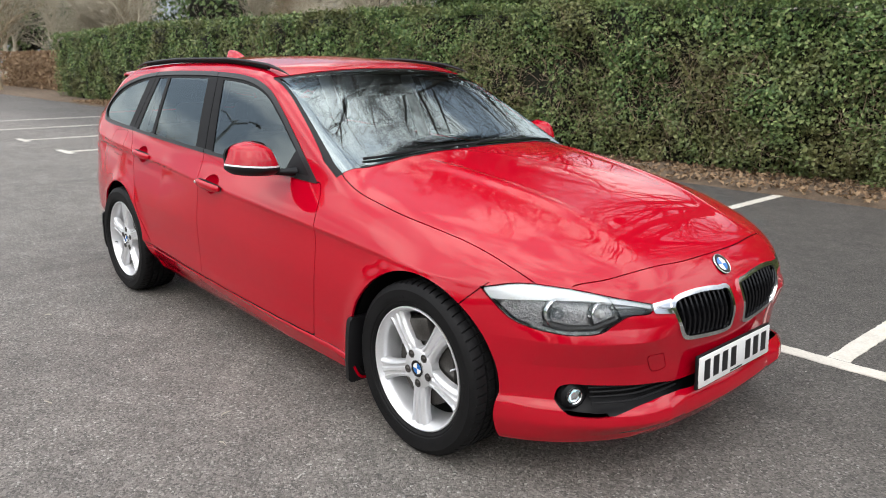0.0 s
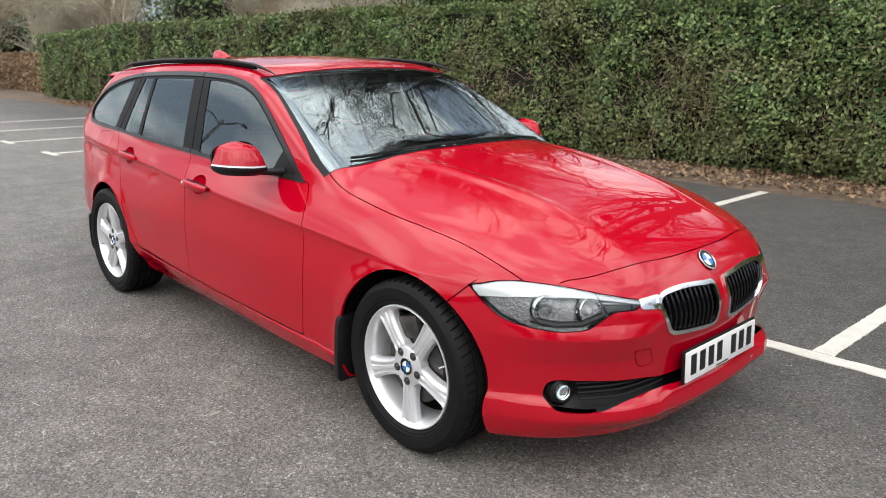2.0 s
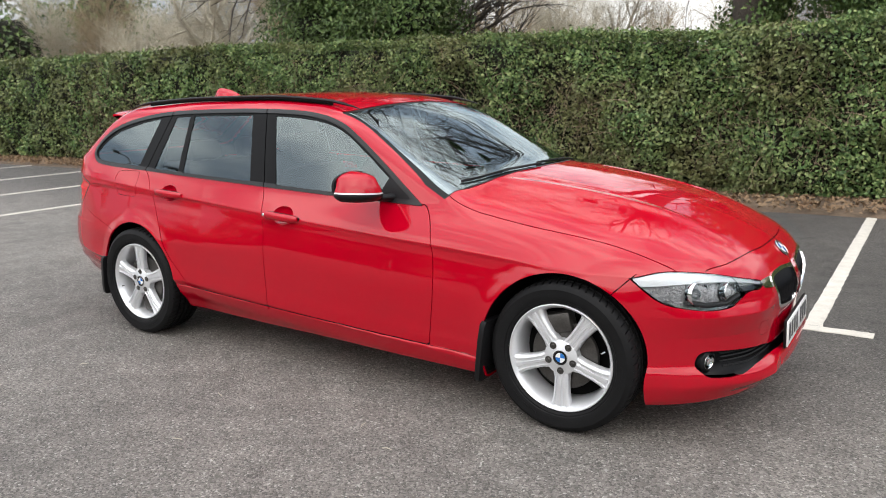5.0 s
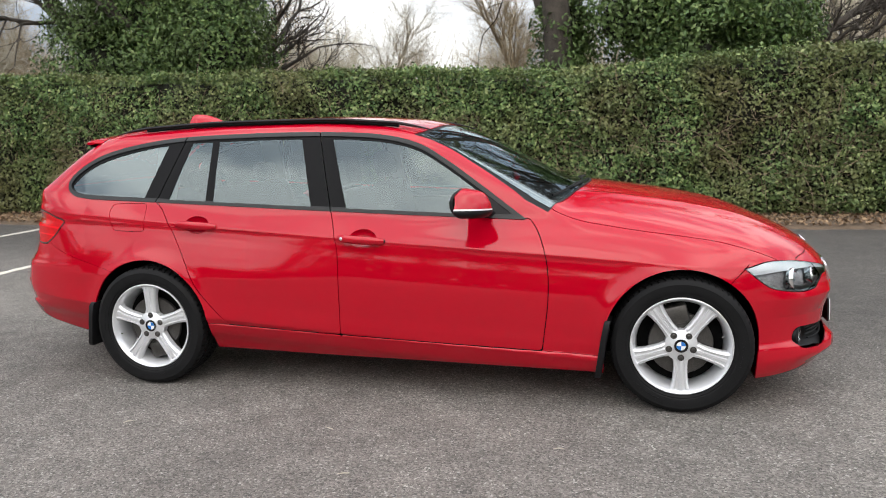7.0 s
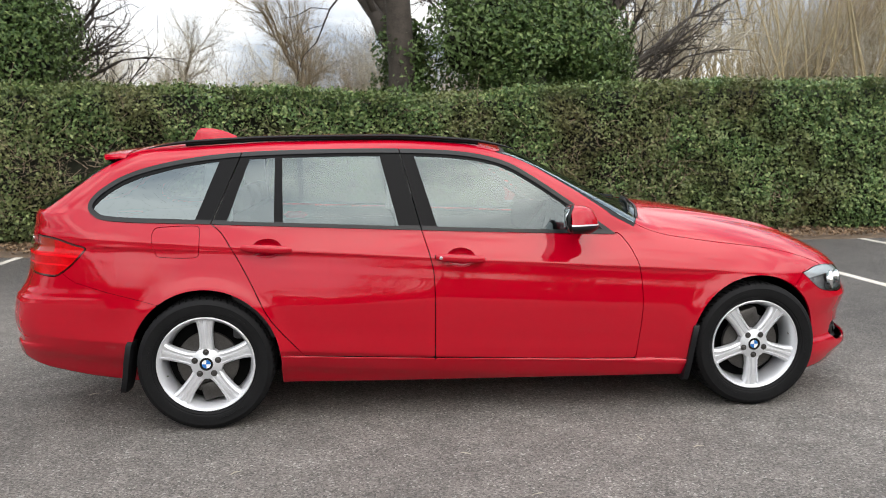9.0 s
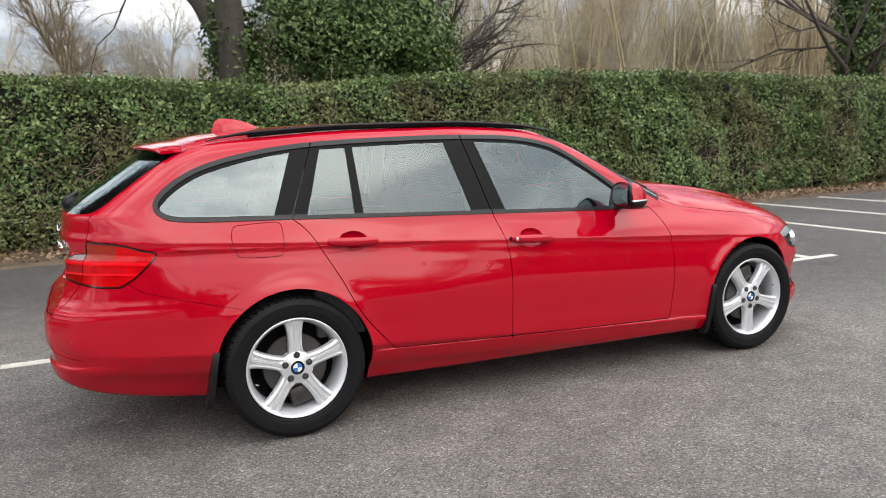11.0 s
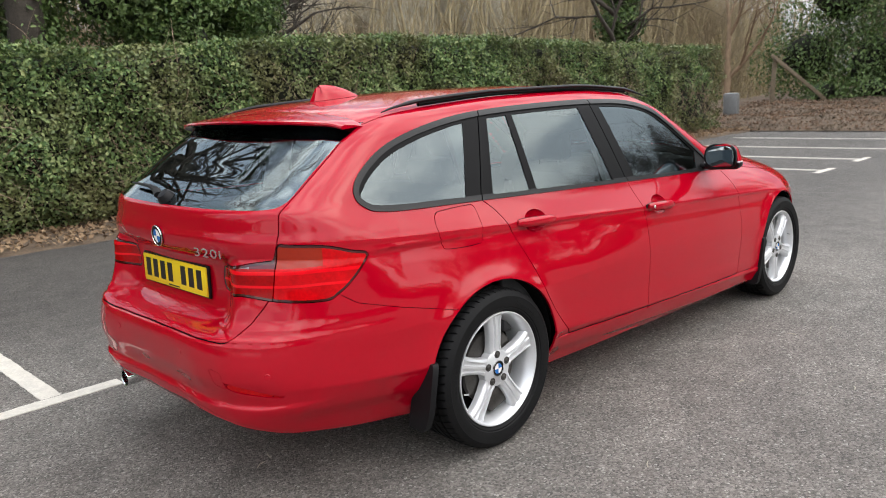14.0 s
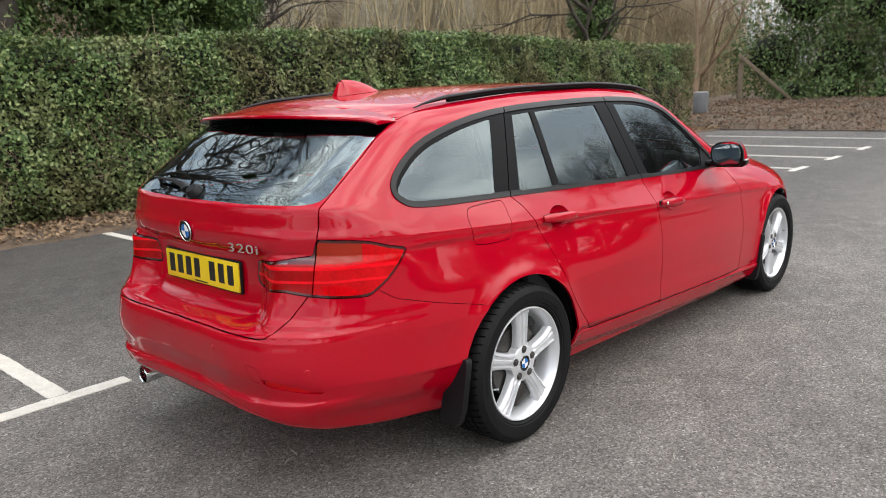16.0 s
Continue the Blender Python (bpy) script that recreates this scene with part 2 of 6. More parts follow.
# ---- the car's shape: x forward, y to its left, the ground at z = 0; all even in y ----
WIDE = curve((-2.5, .68), (-2.2, .755), (-1.97, .812), (-1.7, .853), (-1.4, .878), (-1.0, .889), (-.3, .901), (.4, .900), (.9, .892), (1.4, .896), (1.6, .882), (1.8, .842), (2.0, .77), (2.2, .67))
SECTION = curve((-.70, -.13), (-.62, -.085), (-.57, -.045), (-.505, -.014), (-.485, -.005), (-.45, -.006), (-.40, -.006), (-.32, -.002), (-.22, 0), (-.10, -.011), (-.045, -.0185), (-.012, -.0205), (.004, -.016), (.02, -.022), (.08, -.048), (.14, -.08), (.30, -.19))
NOSE = curve((.10, 2.022), (.14, 2.102), (.20, 2.167), (.25, 2.197), (.29, 2.192), (.33, 2.157), (.40, 2.162), (.50, 2.177), (.56, 2.182), (.62, 2.172), (.68, 2.145), (.74, 2.087), (.80, 1.982), (.9, 1.782))
NOSE_BOW = curve((-.26, .012), (0, 0), (.26, .012), (.45, .052), (.6, .135), (.7, .232), (.78, .355), (.86, .54), (.95, .8))
TAIL = curve((.15, 2.20), (.20, 2.30), (.30, 2.40), (.36, 2.425), (.395, 2.432), (.41, 2.418), (.44, 2.424), (.50, 2.442), (.58, 2.447), (.615, 2.440), (.632, 2.42), (.650, 2.36), (.668, 2.332), (.70, 2.310), (.78, 2.300), (.86, 2.306), (.885, 2.316), (.905, 2.338), (.955, 2.346), (.985, 2.338), (1.05, 2.325), (1.075, 2.295), (1.296, 1.98), (1.40, 1.83), (1.5, 1.68))
TAIL_BOW = curve((-.3, .012), (0, 0), (.3, .012), (.5, .052), (.6, .105), (.68, .165), (.74, .25), (.8, .42), (.88, .7))
TAIL_SIDE = curve((.30, .045), (.45, .045), (.525, .040), (.60, .028), (.625, .034), (.65, .085), (.672, .104), (.75, .094), (.80, .085), (.86, .074), (.885, .046), (.905, .014), (.95, .006), (.985, .0), (1.1, .0))
HOOD = curve((-2.5, 1.20), (-1.9, 1.17), (-1.4, 1.14), (-.34, 1.092), (.55, 1.058), (.73, 1.052), (.925, 1.033), (1.25, .989), (1.577, .925), (1.907, .826), (2.08, .73), (2.144, .664), (2.25, .53))
CROWN = curve((-.3, 0), (0, .010), (.3, 0), (.5, -.032), (.65, -.078), (.75, -.125), (.85, -.20), (1.0, -.36))
FLOOR_EDGE = curve((-2.5, .36), (-2.2, .255), (-1.8, .200), (-1.0, .176), (1.0, .160), (1.8, .143), (2.3, .143))
CABIN_WIDE = curve((-2.4, .66), (-2.1, .718), (-1.8, .750), (-1.4, .773), (-.8, .796), (-.3, .806), (0, .806), (.5, .788), (.9, .765))
ROOF = curve((-2.2, 1.335), (-1.95, 1.367), (-1.8, 1.388), (-1.5, 1.415), (-1.0, 1.437), (-.5, 1.439), (-.1, 1.418), (.1, 1.395), (.25, 1.372), (.5, 1.33))
HUB_X, HUB_Z, ARCH_R = 1.405, .318, .362


def car_side(x, z):
    zr = z - (.795 - .068 * x)
    lip = 0
    for hub in (HUB_X, -HUB_X):
        ring = np.hypot(x - hub, z - HUB_Z) - ARCH_R
        lip = lip + .014 * np.exp(-(np.maximum(ring, 0) / .05) ** 2) * (z > HUB_Z - .2)
    above = z - (.3045 - .0416 * x)
    tuck = np.where(above > 0, np.clip(1 - above / .055, 0, 1) ** 1.5, np.clip(1 + above / .007, 0, 1))
    ledge = (.002 * (above < 0) - .006 * tuck) * np.clip((1.06 - np.abs(x)) / .06, 0, 1)
    haunch = .036 * np.clip((z - .60) / .27, 0, 1) * np.clip((-.25 - x) / .55, 0, 1) * np.clip((x + 2.12) / .30, 0, 1)
    return WIDE(x) + SECTION(zr) + lip + ledge - haunch


def car_field(x, y, z):
    """Below zero within the closed body."""
    y = np.abs(y)
    side = (y - car_side(x, z)) * .97
    lip_out = .022 * np.clip((z - .20) / .05, 0, 1) * np.clip((.315 - z) / .03, 0, 1) * np.clip((y - .30) / .10, 0, 1) * np.clip((.72 - y) / .12, 0, 1)
    brow = .024 * np.clip(1 - np.where(z > .532, (z - .532) / .045, (.532 - z) / .09), 0, 1) * np.clip((y - .36) / .16, 0, 1) * np.clip((.84 - y) / .10, 0, 1)
    front = (x - NOSE(z) - brow - lip_out + NOSE_BOW(y)) * .85
    high = np.clip((z - .60) / .07, 0, 1)
    corner = np.clip((y - .08 - .27 * high) / (.52 - .35 * high), 0, 1)
    rear = (-x - TAIL(z) - TAIL_SIDE(z) * corner * corner * (3 - 2 * corner) + TAIL_BOW(y)) * .85
    ridge = .009 * np.exp(-((y - (.36 + .10 * (1.9 - x))) / .035) ** 2) * np.clip((x - .8) / .3, 0, 1) * np.clip((2.05 - x) / .25, 0, 1)
    top = (z - HOOD(x) - CROWN(y) - ridge) * .95
    low = smax(side, front, .07)
    low = smax(low, rear, .07)
    low = smax(low, top, .085)
    low = smax(low, (FLOOR_EDGE(x) - z), .03)
    belt = .938 - .043 * x
    lean = (y - CABIN_WIDE(x) + .36 * (z - belt) + .10 * np.maximum(z - belt, 0) ** 2) * .93
    screen = (x - .93 + 1.95 * (z - 1.0) - .35 * np.maximum(z - 1.2, 0) ** 2 + .35 * y * y) * .46
    glass = (-x - TAIL(z) + TAIL_BOW(y)) * .57
    roof = z - ROOF(x) + .10 * y * y
    cab = smax(lean, screen, .06)
    cab = smax(cab, glass, .07)
    cab = smax(cab, roof, .09)
    cab = np.maximum(cab, belt - .12 - z)
    return smin(low, cab, .025)


def car_normal(p):
    e, g = 1.5e-3, np.empty_like(p)
    for i in range(3):
        d = np.zeros(3)
        d[i] = e
        g[:, i] = car_field(*(p + d).T) - car_field(*(p - d).T)
    return g / np.linalg.norm(g, axis=1, keepdims=True)


def car_meet(origin, way, far=2.2):
    """Where rays leave the body."""
    lo, hi = np.zeros(len(origin)), np.full(len(origin), far)
    for _ in range(26):
        mid = (lo + hi) / 2
        out_ = car_field(*(origin + way * mid[:, None]).T) > 0
        lo, hi = np.where(out_, lo, mid), np.where(out_, mid, hi)
    return origin + way * ((lo + hi) / 2)[:, None]


def car_half(rough=1):
    """The left half of the skin as triangles, cast outwards from a spine."""
    x0, x1, zs = -1.50, 1.30, .62
    tilt = np.radians(np.concatenate([np.linspace(-56, -30, 40 // rough), np.linspace(-30, 32, 150 // rough)[1:], np.linspace(32, 90, 64 // rough)[1:]]))
    fan = np.radians(np.linspace(0, 90, 84 // rough))
    cols = [(x0, -a) for a in fan[::-1]] + [(x, 0.0) for x in np.arange(x0 + .016 * rough, x1 - .001, .016 * rough)] + [(x1, a) for a in fan]
    cx, ca = np.array(cols).T
    o = np.zeros((len(cols), len(tilt), 3))
    w = np.zeros_like(o)
    o[..., 0], o[..., 2] = cx[:, None], zs
    w[..., 0] = np.sin(ca)[:, None] * np.cos(tilt)
    w[..., 1] = np.cos(ca)[:, None] * np.cos(tilt)
    w[..., 2] = np.sin(tilt)
    p = car_meet(o.reshape(-1, 3), w.reshape(-1, 3))
    p[np.abs(p[:, 1]) < 1e-5, 1] = 0
    n, k = len(cols), len(tilt)
    i = (np.arange(n - 1)[:, None] * k + np.arange(k - 1)).ravel()
    tris = np.vstack([np.stack([i, i + 1, i + k + 1], 1), np.stack([i, i + k + 1, i + k], 1)])
    area = np.linalg.norm(np.cross(p[tris[:, 1]] - p[tris[:, 0]], p[tris[:, 2]] - p[tris[:, 0]]), axis=1)
    return p, tris[area > 1e-10]

# ---- the skin cut into panels, panes and lamps ----
class Skin:
    """Triangles that can be cut along the zero line of a field; every cut leaves a flag on each triangle."""

    def __init__(self, verts, tris):
        self.v, self.t, self.flags = verts, tris, {}

    def cut(self, name, field):
        v, t = self.v, self.t
        f = field(v[:, 0], v[:, 1], v[:, 2])
        f = np.where(np.abs(f) < 2e-5, 2e-5, f)
        neg = f < 0
        count = neg[t].sum(1)
        state = count == 3
        mixed = np.where((count == 1) | (count == 2))[0]
        if len(mixed):
            m = t[mixed]
            odd = np.where(count[mixed] == 1, np.argmax(neg[m], 1), np.argmin(neg[m], 1))
            r = np.arange(len(m))
            a, b, c = m[r, odd], m[r, (odd + 1) % 3], m[r, (odd + 2) % 3]
            e = np.sort(np.vstack([np.stack([a, b], 1), np.stack([a, c], 1)]), 1)
            u, inv = np.unique(e, axis=0, return_inverse=True)
            inv = inv.ravel()
            w = (f[u[:, 0]] / (f[u[:, 0]] - f[u[:, 1]]))[:, None]
            self.v = np.vstack([v, v[u[:, 0]] * (1 - w) + v[u[:, 1]] * w])
            ab, ac = len(v) + inv[:len(m)], len(v) + inv[len(m):]
            keep = np.ones(len(t), bool)
            keep[mixed] = False
            self.t = np.vstack([t[keep], np.stack([a, ab, ac], 1), np.stack([ab, b, c], 1), np.stack([ab, c, ac], 1)])
            for k, old in self.flags.items():
                self.flags[k] = np.concatenate([old[keep], old[mixed], old[mixed], old[mixed]])
            one = neg[a]
            state = np.concatenate([state[keep], one, ~one, ~one])
        self.flags[name] = state

    def line(self, name, field, gap=.0022):
        """A shut line: the strip within the gap is flagged name_gap, what lies inside it name."""
        self.cut(name, lambda x, y, z: field(x, y, z) + gap)
        self.cut(name + "_wide", lambda x, y, z: field(x, y, z) - gap)
        self.flags[name + "_gap"] = self.flags[name + "_wide"] & ~self.flags[name]


def only(where, value):
    return np.where(where, value, 1.0)


skin = Skin(*car_half())
SIDE = lambda y: y > .45
# wheel openings
for end, hub in (("front", HUB_X), ("rear", -HUB_X)):
    def arch(x, y, z, hub=hub):
        rim_ = ARCH_R - (.012 * np.clip((HUB_Z + .20 - z) / .30, 0, 1) * (x > hub) if hub > 0 else 0)
        r = np.hypot(x - hub, z - HUB_Z - .008) - rim_
        leg = np.maximum(np.abs(x - hub) - (rim_ - .004), z - HUB_Z)
        return only(y > .40, np.minimum(r, leg))
    skin.cut("arch_" + end, arch)
# side window band
DLO = rounded([(.672, .905), (.672, .905), (.42, 1.088), (.243, 1.208), (.097, 1.286), (-.107, 1.332), (-.4, 1.35), (-.78, 1.352), (-1.215, 1.340), (-1.507, 1.308), (-1.743, 1.252),
               (-1.885, 1.178), (-1.955, 1.105), (-1.935, 1.045), (-1.82, 1.013), (-1.36, .993), (-.34, .949)], 5)
skin.cut("band", lambda x, y, z: only(SIDE(y) & (z > .85), inside(x, z, DLO)))
skin.cut("rim_strip", lambda x, y, z: only(SIDE(y) & (z > .85), inside(x, z, DLO) + .021))
skin.cut("pane_area", lambda x, y, z: only(SIDE(y) & (z > .85), inside(x, z, DLO) + .033 + .006 * np.clip((-1.36 - x) / .3, 0, 1) - .016 * np.clip((1.02 - z - .043 * x) / .03, 0, 1)))
WINDOW_LINES = {"sail": ((.40, .92), (.47, 1.06)), "b_front": ((-.255, .949), (-.372, 1.345)), "b_rear": ((-.447, .952), (-.545, 1.345)), "bar_front": ((-1.022, .98), (-1.026, 1.34)),
                "bar_rear": ((-1.066, .98), (-1.062, 1.34)), "c_front": ((-1.300, .99), (-1.180, 1.33)), "c_rear": ((-1.452, 1.0), (-1.325, 1.32)),
                "b_shut": ((-.338, .945), (-.440, 1.35)), "c_shut": ((-1.372, .985), (-1.222, 1.345))}
for key, (lo, hi) in WINDOW_LINES.items():
    f = lambda x, y, z, a=lo, b=hi: only(SIDE(y) & (z > .85), x - a[0] - (b[0] - a[0]) * (z - a[1]) / (b[1] - a[1]))
    if "shut" in key:
        skin.line(key, f, .003)
    else:
        skin.cut(key, f)
# doors, sill, wings
SILL = lambda x: .3045 - .0416 * x
FRONT_DOOR = rounded([(.660, .912), (.660, .912), (.690, .905), (.741, .827), (.777, .70), (.783, .526), (.757, .30), (.757, .30), (.754, SILL(.754)), (.754, SILL(.754)), (-.284, SILL(-.284)), (-.284, SILL(-.284)),
                      (-.284, .33), (-.283, .69), (-.302, .82), (-.338, .945), (-.338, .945), (-.36, 1.0), (-.36, 1.0), (.54, .945), (.54, .945)], 5)
REAR_DOOR = rounded([(-.338, .945), (-.338, .945), (-.302, .82), (-.283, .69), (-.284, .33), (-.284, SILL(-.284)), (-.284, SILL(-.284)), (-.925, SILL(-.925)), (-.925, SILL(-.925)), (-1.083, .529), (-1.186, .731), (-1.30, .93), (-1.372, 1.0),
                     (-1.372, 1.0), (-1.372, 1.03), (-1.372, 1.03), (-.36, 1.0), (-.36, 1.0)], 5)
skin.line("front_door", lambda x, y, z: only(SIDE(y), inside(x, z, FRONT_DOOR)))
skin.line("rear_door", lambda x, y, z: only(SIDE(y), inside(x, z, REAR_DOOR)))
skin.line("sill", lambda x, y, z: only(SIDE(y) & (np.abs(x) < 1.3), z - SILL(x)), .0011)
skin.line("front_cap", lambda x, y, z: only(x > 1.3, beside(x, z, [(1.50, .50), (1.60, .60), (1.69, .69), (1.80, .80)])))
BONNET = rounded([(.957, -.1), (.957, -.1), (.957, 0), (.930, .3), (.849, .6), (.775, .734), (.775, .734), (.820, .744), (.977, .758), (1.208, .768), (1.406, .762), (1.559, .751), (1.729, .740), (1.826, .726), (1.856, .718), (1.856, .718), (1.875, .722), (1.952, .664), (1.952, .664), (1.929, .652), (1.929, .652), (2.002, .504), (2.051, .228), (2.061, 0), (2.061, -.1), (2.061, -.1)], 5)
skin.line("bonnet", lambda x, y, z: only((x > .5) & (z > .60), inside(x, y, BONNET)), .0017)
# windscreen
lean_in = lambda x, y, z: y - CABIN_WIDE(x) + .36 * (z - .938 + .043 * x)
skin.cut("screen_hole", lambda x, y, z: only((x > -.1) & (z > .86), np.maximum(np.maximum(lean_in(x, y, z) + .004 + .036 * np.clip((z - 1.0) / .3, 0, 1), z - 1.378 + .11 * y * y), x - (.952 - .30 * y * y))))
skin.cut("screen_glass", lambda x, y, z: only((x > -.1) & (z > .86), np.maximum(np.maximum(lean_in(x, y, z) + .016 + .036 * np.clip((z - 1.0) / .3, 0, 1), z - 1.370 + .11 * y * y), x - (.946 - .30 * y * y))))
# nose
HEADLAMP = rounded([(.819, .685), (.819, .685), (.749, .710), (.655, .700), (.550, .672), (.444, .645), (.444, .645), (.456, .621), (.482, .617), (.541, .615), (.611, .572), (.660, .561), (.713, .561), (.779, .583), (.807, .630)], 5)
skin.line("headlamp", lambda x, y, z: only((x > 1.5) & (z > .5), inside(y, z, HEADLAMP)), .0016)
BROW = curve((.40, .628), (.44, .632), (.54, .653), (.646, .668), (.70, .668), (.745, .664), (.80, .655), (.84, .648))
skin.cut("lamp_neck", lambda x, y, z: only((x > 1.5) & (z > .5), y - .560 - .25 * (z - .62)))
skin.cut("brow", lambda x, y, z: only((x > 1.5) & (z > .5), BROW(y) - z))
KIDNEY = rounded([(.034, .632), (.10, .648), (.22, .658), (.33, .655), (.372, .636), (.372, .60), (.352, .545), (.325, .512), (.27, .500), (.12, .485), (.055, .487), (.036, .51)], 5)
skin.cut("kidney", lambda x, y, z: only((x > 1.9) & (z > .4), inside(y, z, KIDNEY)))
skin.cut("kidney_hole", lambda x, y, z: only((x > 1.9) & (z > .4), inside(y, z, KIDNEY) + .014))
BRIDGE = [(.36, .650), (.446, .646), (.452, .616), (.366, .604)]
skin.cut("bridge", lambda x, y, z: only((x > 1.9) & (z > .4), inside(y, z, BRIDGE)))
INTAKE = rounded([(.672, .383), (.694, .374), (.703, .345), (.703, .300), (.686, .280), (.645, .277), (.608, .282), (.493, .306), (.334, .316), (.262, .313), (.262, .313), (-.1, .313), (-.1, .313), (-.1, .352), (-.1, .352), (.30, .352), (.40, .362), (.50, .370), (.649, .382)], 5)
skin.cut("intake", lambda x, y, z: only((x > 1.6) & (z < .5), inside(y, z, INTAKE)))
TOW_FRONT = rounded([(.477, .478), (.477, .478), (.407, .473), (.407, .473), (.383, .424), (.395, .411), (.425, .409), (.445, .420)], 4)
skin.line("tow_cover_front", lambda x, y, z: only((x > 1.9) & (z < .55), inside(y, z, TOW_FRONT)), .0012)
# tail
unroll = lambda x, y: y + (x + 2.35)
TAIL_LAMP = rounded([(0.420, 0.847), (0.446, 0.863), (0.587, 0.885), (0.722, 0.897), (0.722, 0.897), (0.744, 0.953), (0.744, 0.953), (0.956, 0.940), (1.089, 0.910), (1.161, 0.893), (1.140, 0.854), (1.079, 0.801), (1.016, 0.766), (0.952, 0.750), (0.709, 0.762), (0.543, 0.777), (0.435, 0.763), (0.409, 0.793)], 5)
skin.line("tail_lamp", lambda x, y, z: only((x < -1.8) & (z > .6), inside(unroll(x, y), z, TAIL_LAMP)), .0015)
skin.line("lamp_split", lambda x, y, z: only((x < -1.8) & (z > .6), unroll(x, y) - (.706 + .039 * np.clip((z - .75) / .19, 0, 1))), .003)
for key, level in (("lamp_a", .890), ("lamp_b", .871), ("lamp_c", .862), ("lamp_d", .850), ("lamp_e", .815), ("lamp_f", .806)):
    skin.cut(key, lambda x, y, z, level=level: only((x < -1.8) & (z > .6), z - level + .05 * np.maximum(unroll(x, y) - .95, 0)))
skin.cut("lamp_edge", lambda x, y, z: only((x < -1.8) & (z > .6), inside(unroll(x, y), z, TAIL_LAMP) + .009))
skin.cut("lamp_tip", lambda x, y, z: only((x < -1.8) & (z > .6), unroll(x, y) - .955))
skin.cut("lamp_mid", lambda x, y, z: only((x < -1.8) & (z > .6), np.abs(unroll(x, y) - .560) - .038))
HATCH = rounded([(-0.100, 1.345), (-0.100, 1.345), (0.585, 1.325), (0.585, 1.325), (0.612, 1.200), (0.627, 1.036), (0.632, 0.941), (0.654, 0.864), (0.617, 0.767), (0.589, 0.715), (0.569, 0.678), (0.537, 0.641), (0.511, 0.627), (0.440, 0.626), (0.200, 0.625), (-0.100, 0.630), (-0.100, 0.630)], 5)
skin.line("hatch", lambda x, y, z: only(x < -1.75, inside(y, z, HATCH)), .0020)
REAR_PANE = rounded([(-.1, 1.060), (-.1, 1.060), (.45, 1.062), (.585, 1.066), (.616, 1.086), (.614, 1.12), (.600, 1.24), (.584, 1.33), (.584, 1.33), (-.1, 1.35), (-.1, 1.35)], 5)
skin.cut("rear_pane", lambda x, y, z: only((x < -1.75), inside(y, z, REAR_PANE)))
skin.cut("rear_clear", lambda x, y, z: only((x < -1.75), np.maximum(np.maximum(inside(y, z, REAR_PANE) + .030, y - .535), z - 1.292 + .04 * y * y)))
skin.line("rear_cap", lambda x, y, z: only(x < -1.3, beside(-x, z, [(2.500, 0.800), (2.166, 0.787), (2.090, 0.769), (2.028, 0.726), (1.856, 0.676), (1.640, 0.622), (1.400, 0.575)]) * -1), .0011)
REFLECTOR = rounded([(0.440, 0.492), (0.440, 0.492), (0.517, 0.481), (0.791, 0.434), (0.791, 0.434), (0.637, 0.445), (0.477, 0.463)], 4)
skin.line("reflector", lambda x, y, z: only((x < -1.9) & (z < .6), inside(unroll(x, y), z, REFLECTOR)), .0007)
TOW_REAR = rounded([(0.357, 0.536), (0.357, 0.536), (0.423, 0.527), (0.423, 0.527), (0.456, 0.469), (0.456, 0.469), (0.391, 0.478), (0.391, 0.478)], 3)
skin.line("tow_cover_rear", lambda x, y, z: only((x < -1.9) & (z < .6), inside(unroll(x, y), z, TOW_REAR)), .0006)
skin.line("valance", lambda x, y, z: only((x < -1.9) & (z < .6), beside(y, z, [(-.1, .395), (.2, .39), (.40, .37), (.52, .34), (.60, .295), (.66, .22)])), .0007)
FUEL = rounded([(-1.425, .980), (-1.42, .94), (-1.425, .858), (-1.45, .838), (-1.60, .842), (-1.63, .86), (-1.648, .93), (-1.635, .975), (-1.60, .985), (-1.46, .988)], 4)
skin.line("fuel_flap", lambda x, y, z: only(SIDE(y), inside(x, z, FUEL)), .0014)
CUPS = {"cup_front": (-.150, .816), "cup_rear": (-1.098, .876)}
for key, (hx, hz) in CUPS.items():
    skin.cut(key, lambda x, y, z, hx=hx, hz=hz: only(SIDE(y), np.hypot((x - hx) / .072, (z - hz) / .047) - 1))
skin.line("roof", lambda x, y, z: only((z > 1.2) & (x > -1.80), np.maximum(y - .590, -1.80 - x)), .0015)

# which triangle belongs to which piece; earlier ones win
fl = skin.flags
none = np.zeros(len(skin.t), bool)
cy = skin.v[skin.t].mean(1)
band, pane = fl["band"], fl["pane_area"]
pieces = {}
taken = fl["arch_front"] | fl["arch_rear"]


def claim(name, mask):
    global taken
    pieces[name] = mask & ~taken
    taken = taken | mask


claim("front_door_pane", pane & fl["sail"] & ~fl["b_front"])
claim("sail_panel", band & ~fl["sail"] & fl["rim_strip"])
claim("rear_door_pane", pane & fl["b_rear"] & ~fl["bar_front"])
claim("vent_pane", pane & fl["bar_rear"] & ~fl["c_front"])
claim("quarter_pane", pane & fl["c_rear"])
claim("trim_gap", band & (fl["b_shut_gap"] | fl["c_shut_gap"]))
claim("window_surround", band & ~fl["rim_strip"])
claim("window_post", band)
claim("windscreen", fl["screen_glass"])
claim("screen_seal", fl["screen_hole"])
claim("rear_window", fl["rear_clear"])
claim("rear_frit", fl["rear_pane"])
tl, edge_ = fl["tail_lamp"], ~fl["lamp_edge"]
outer_lamp = tl & ~fl["lamp_split"] & ~fl["lamp_split_gap"]
inner_lamp = tl & fl["lamp_split"]
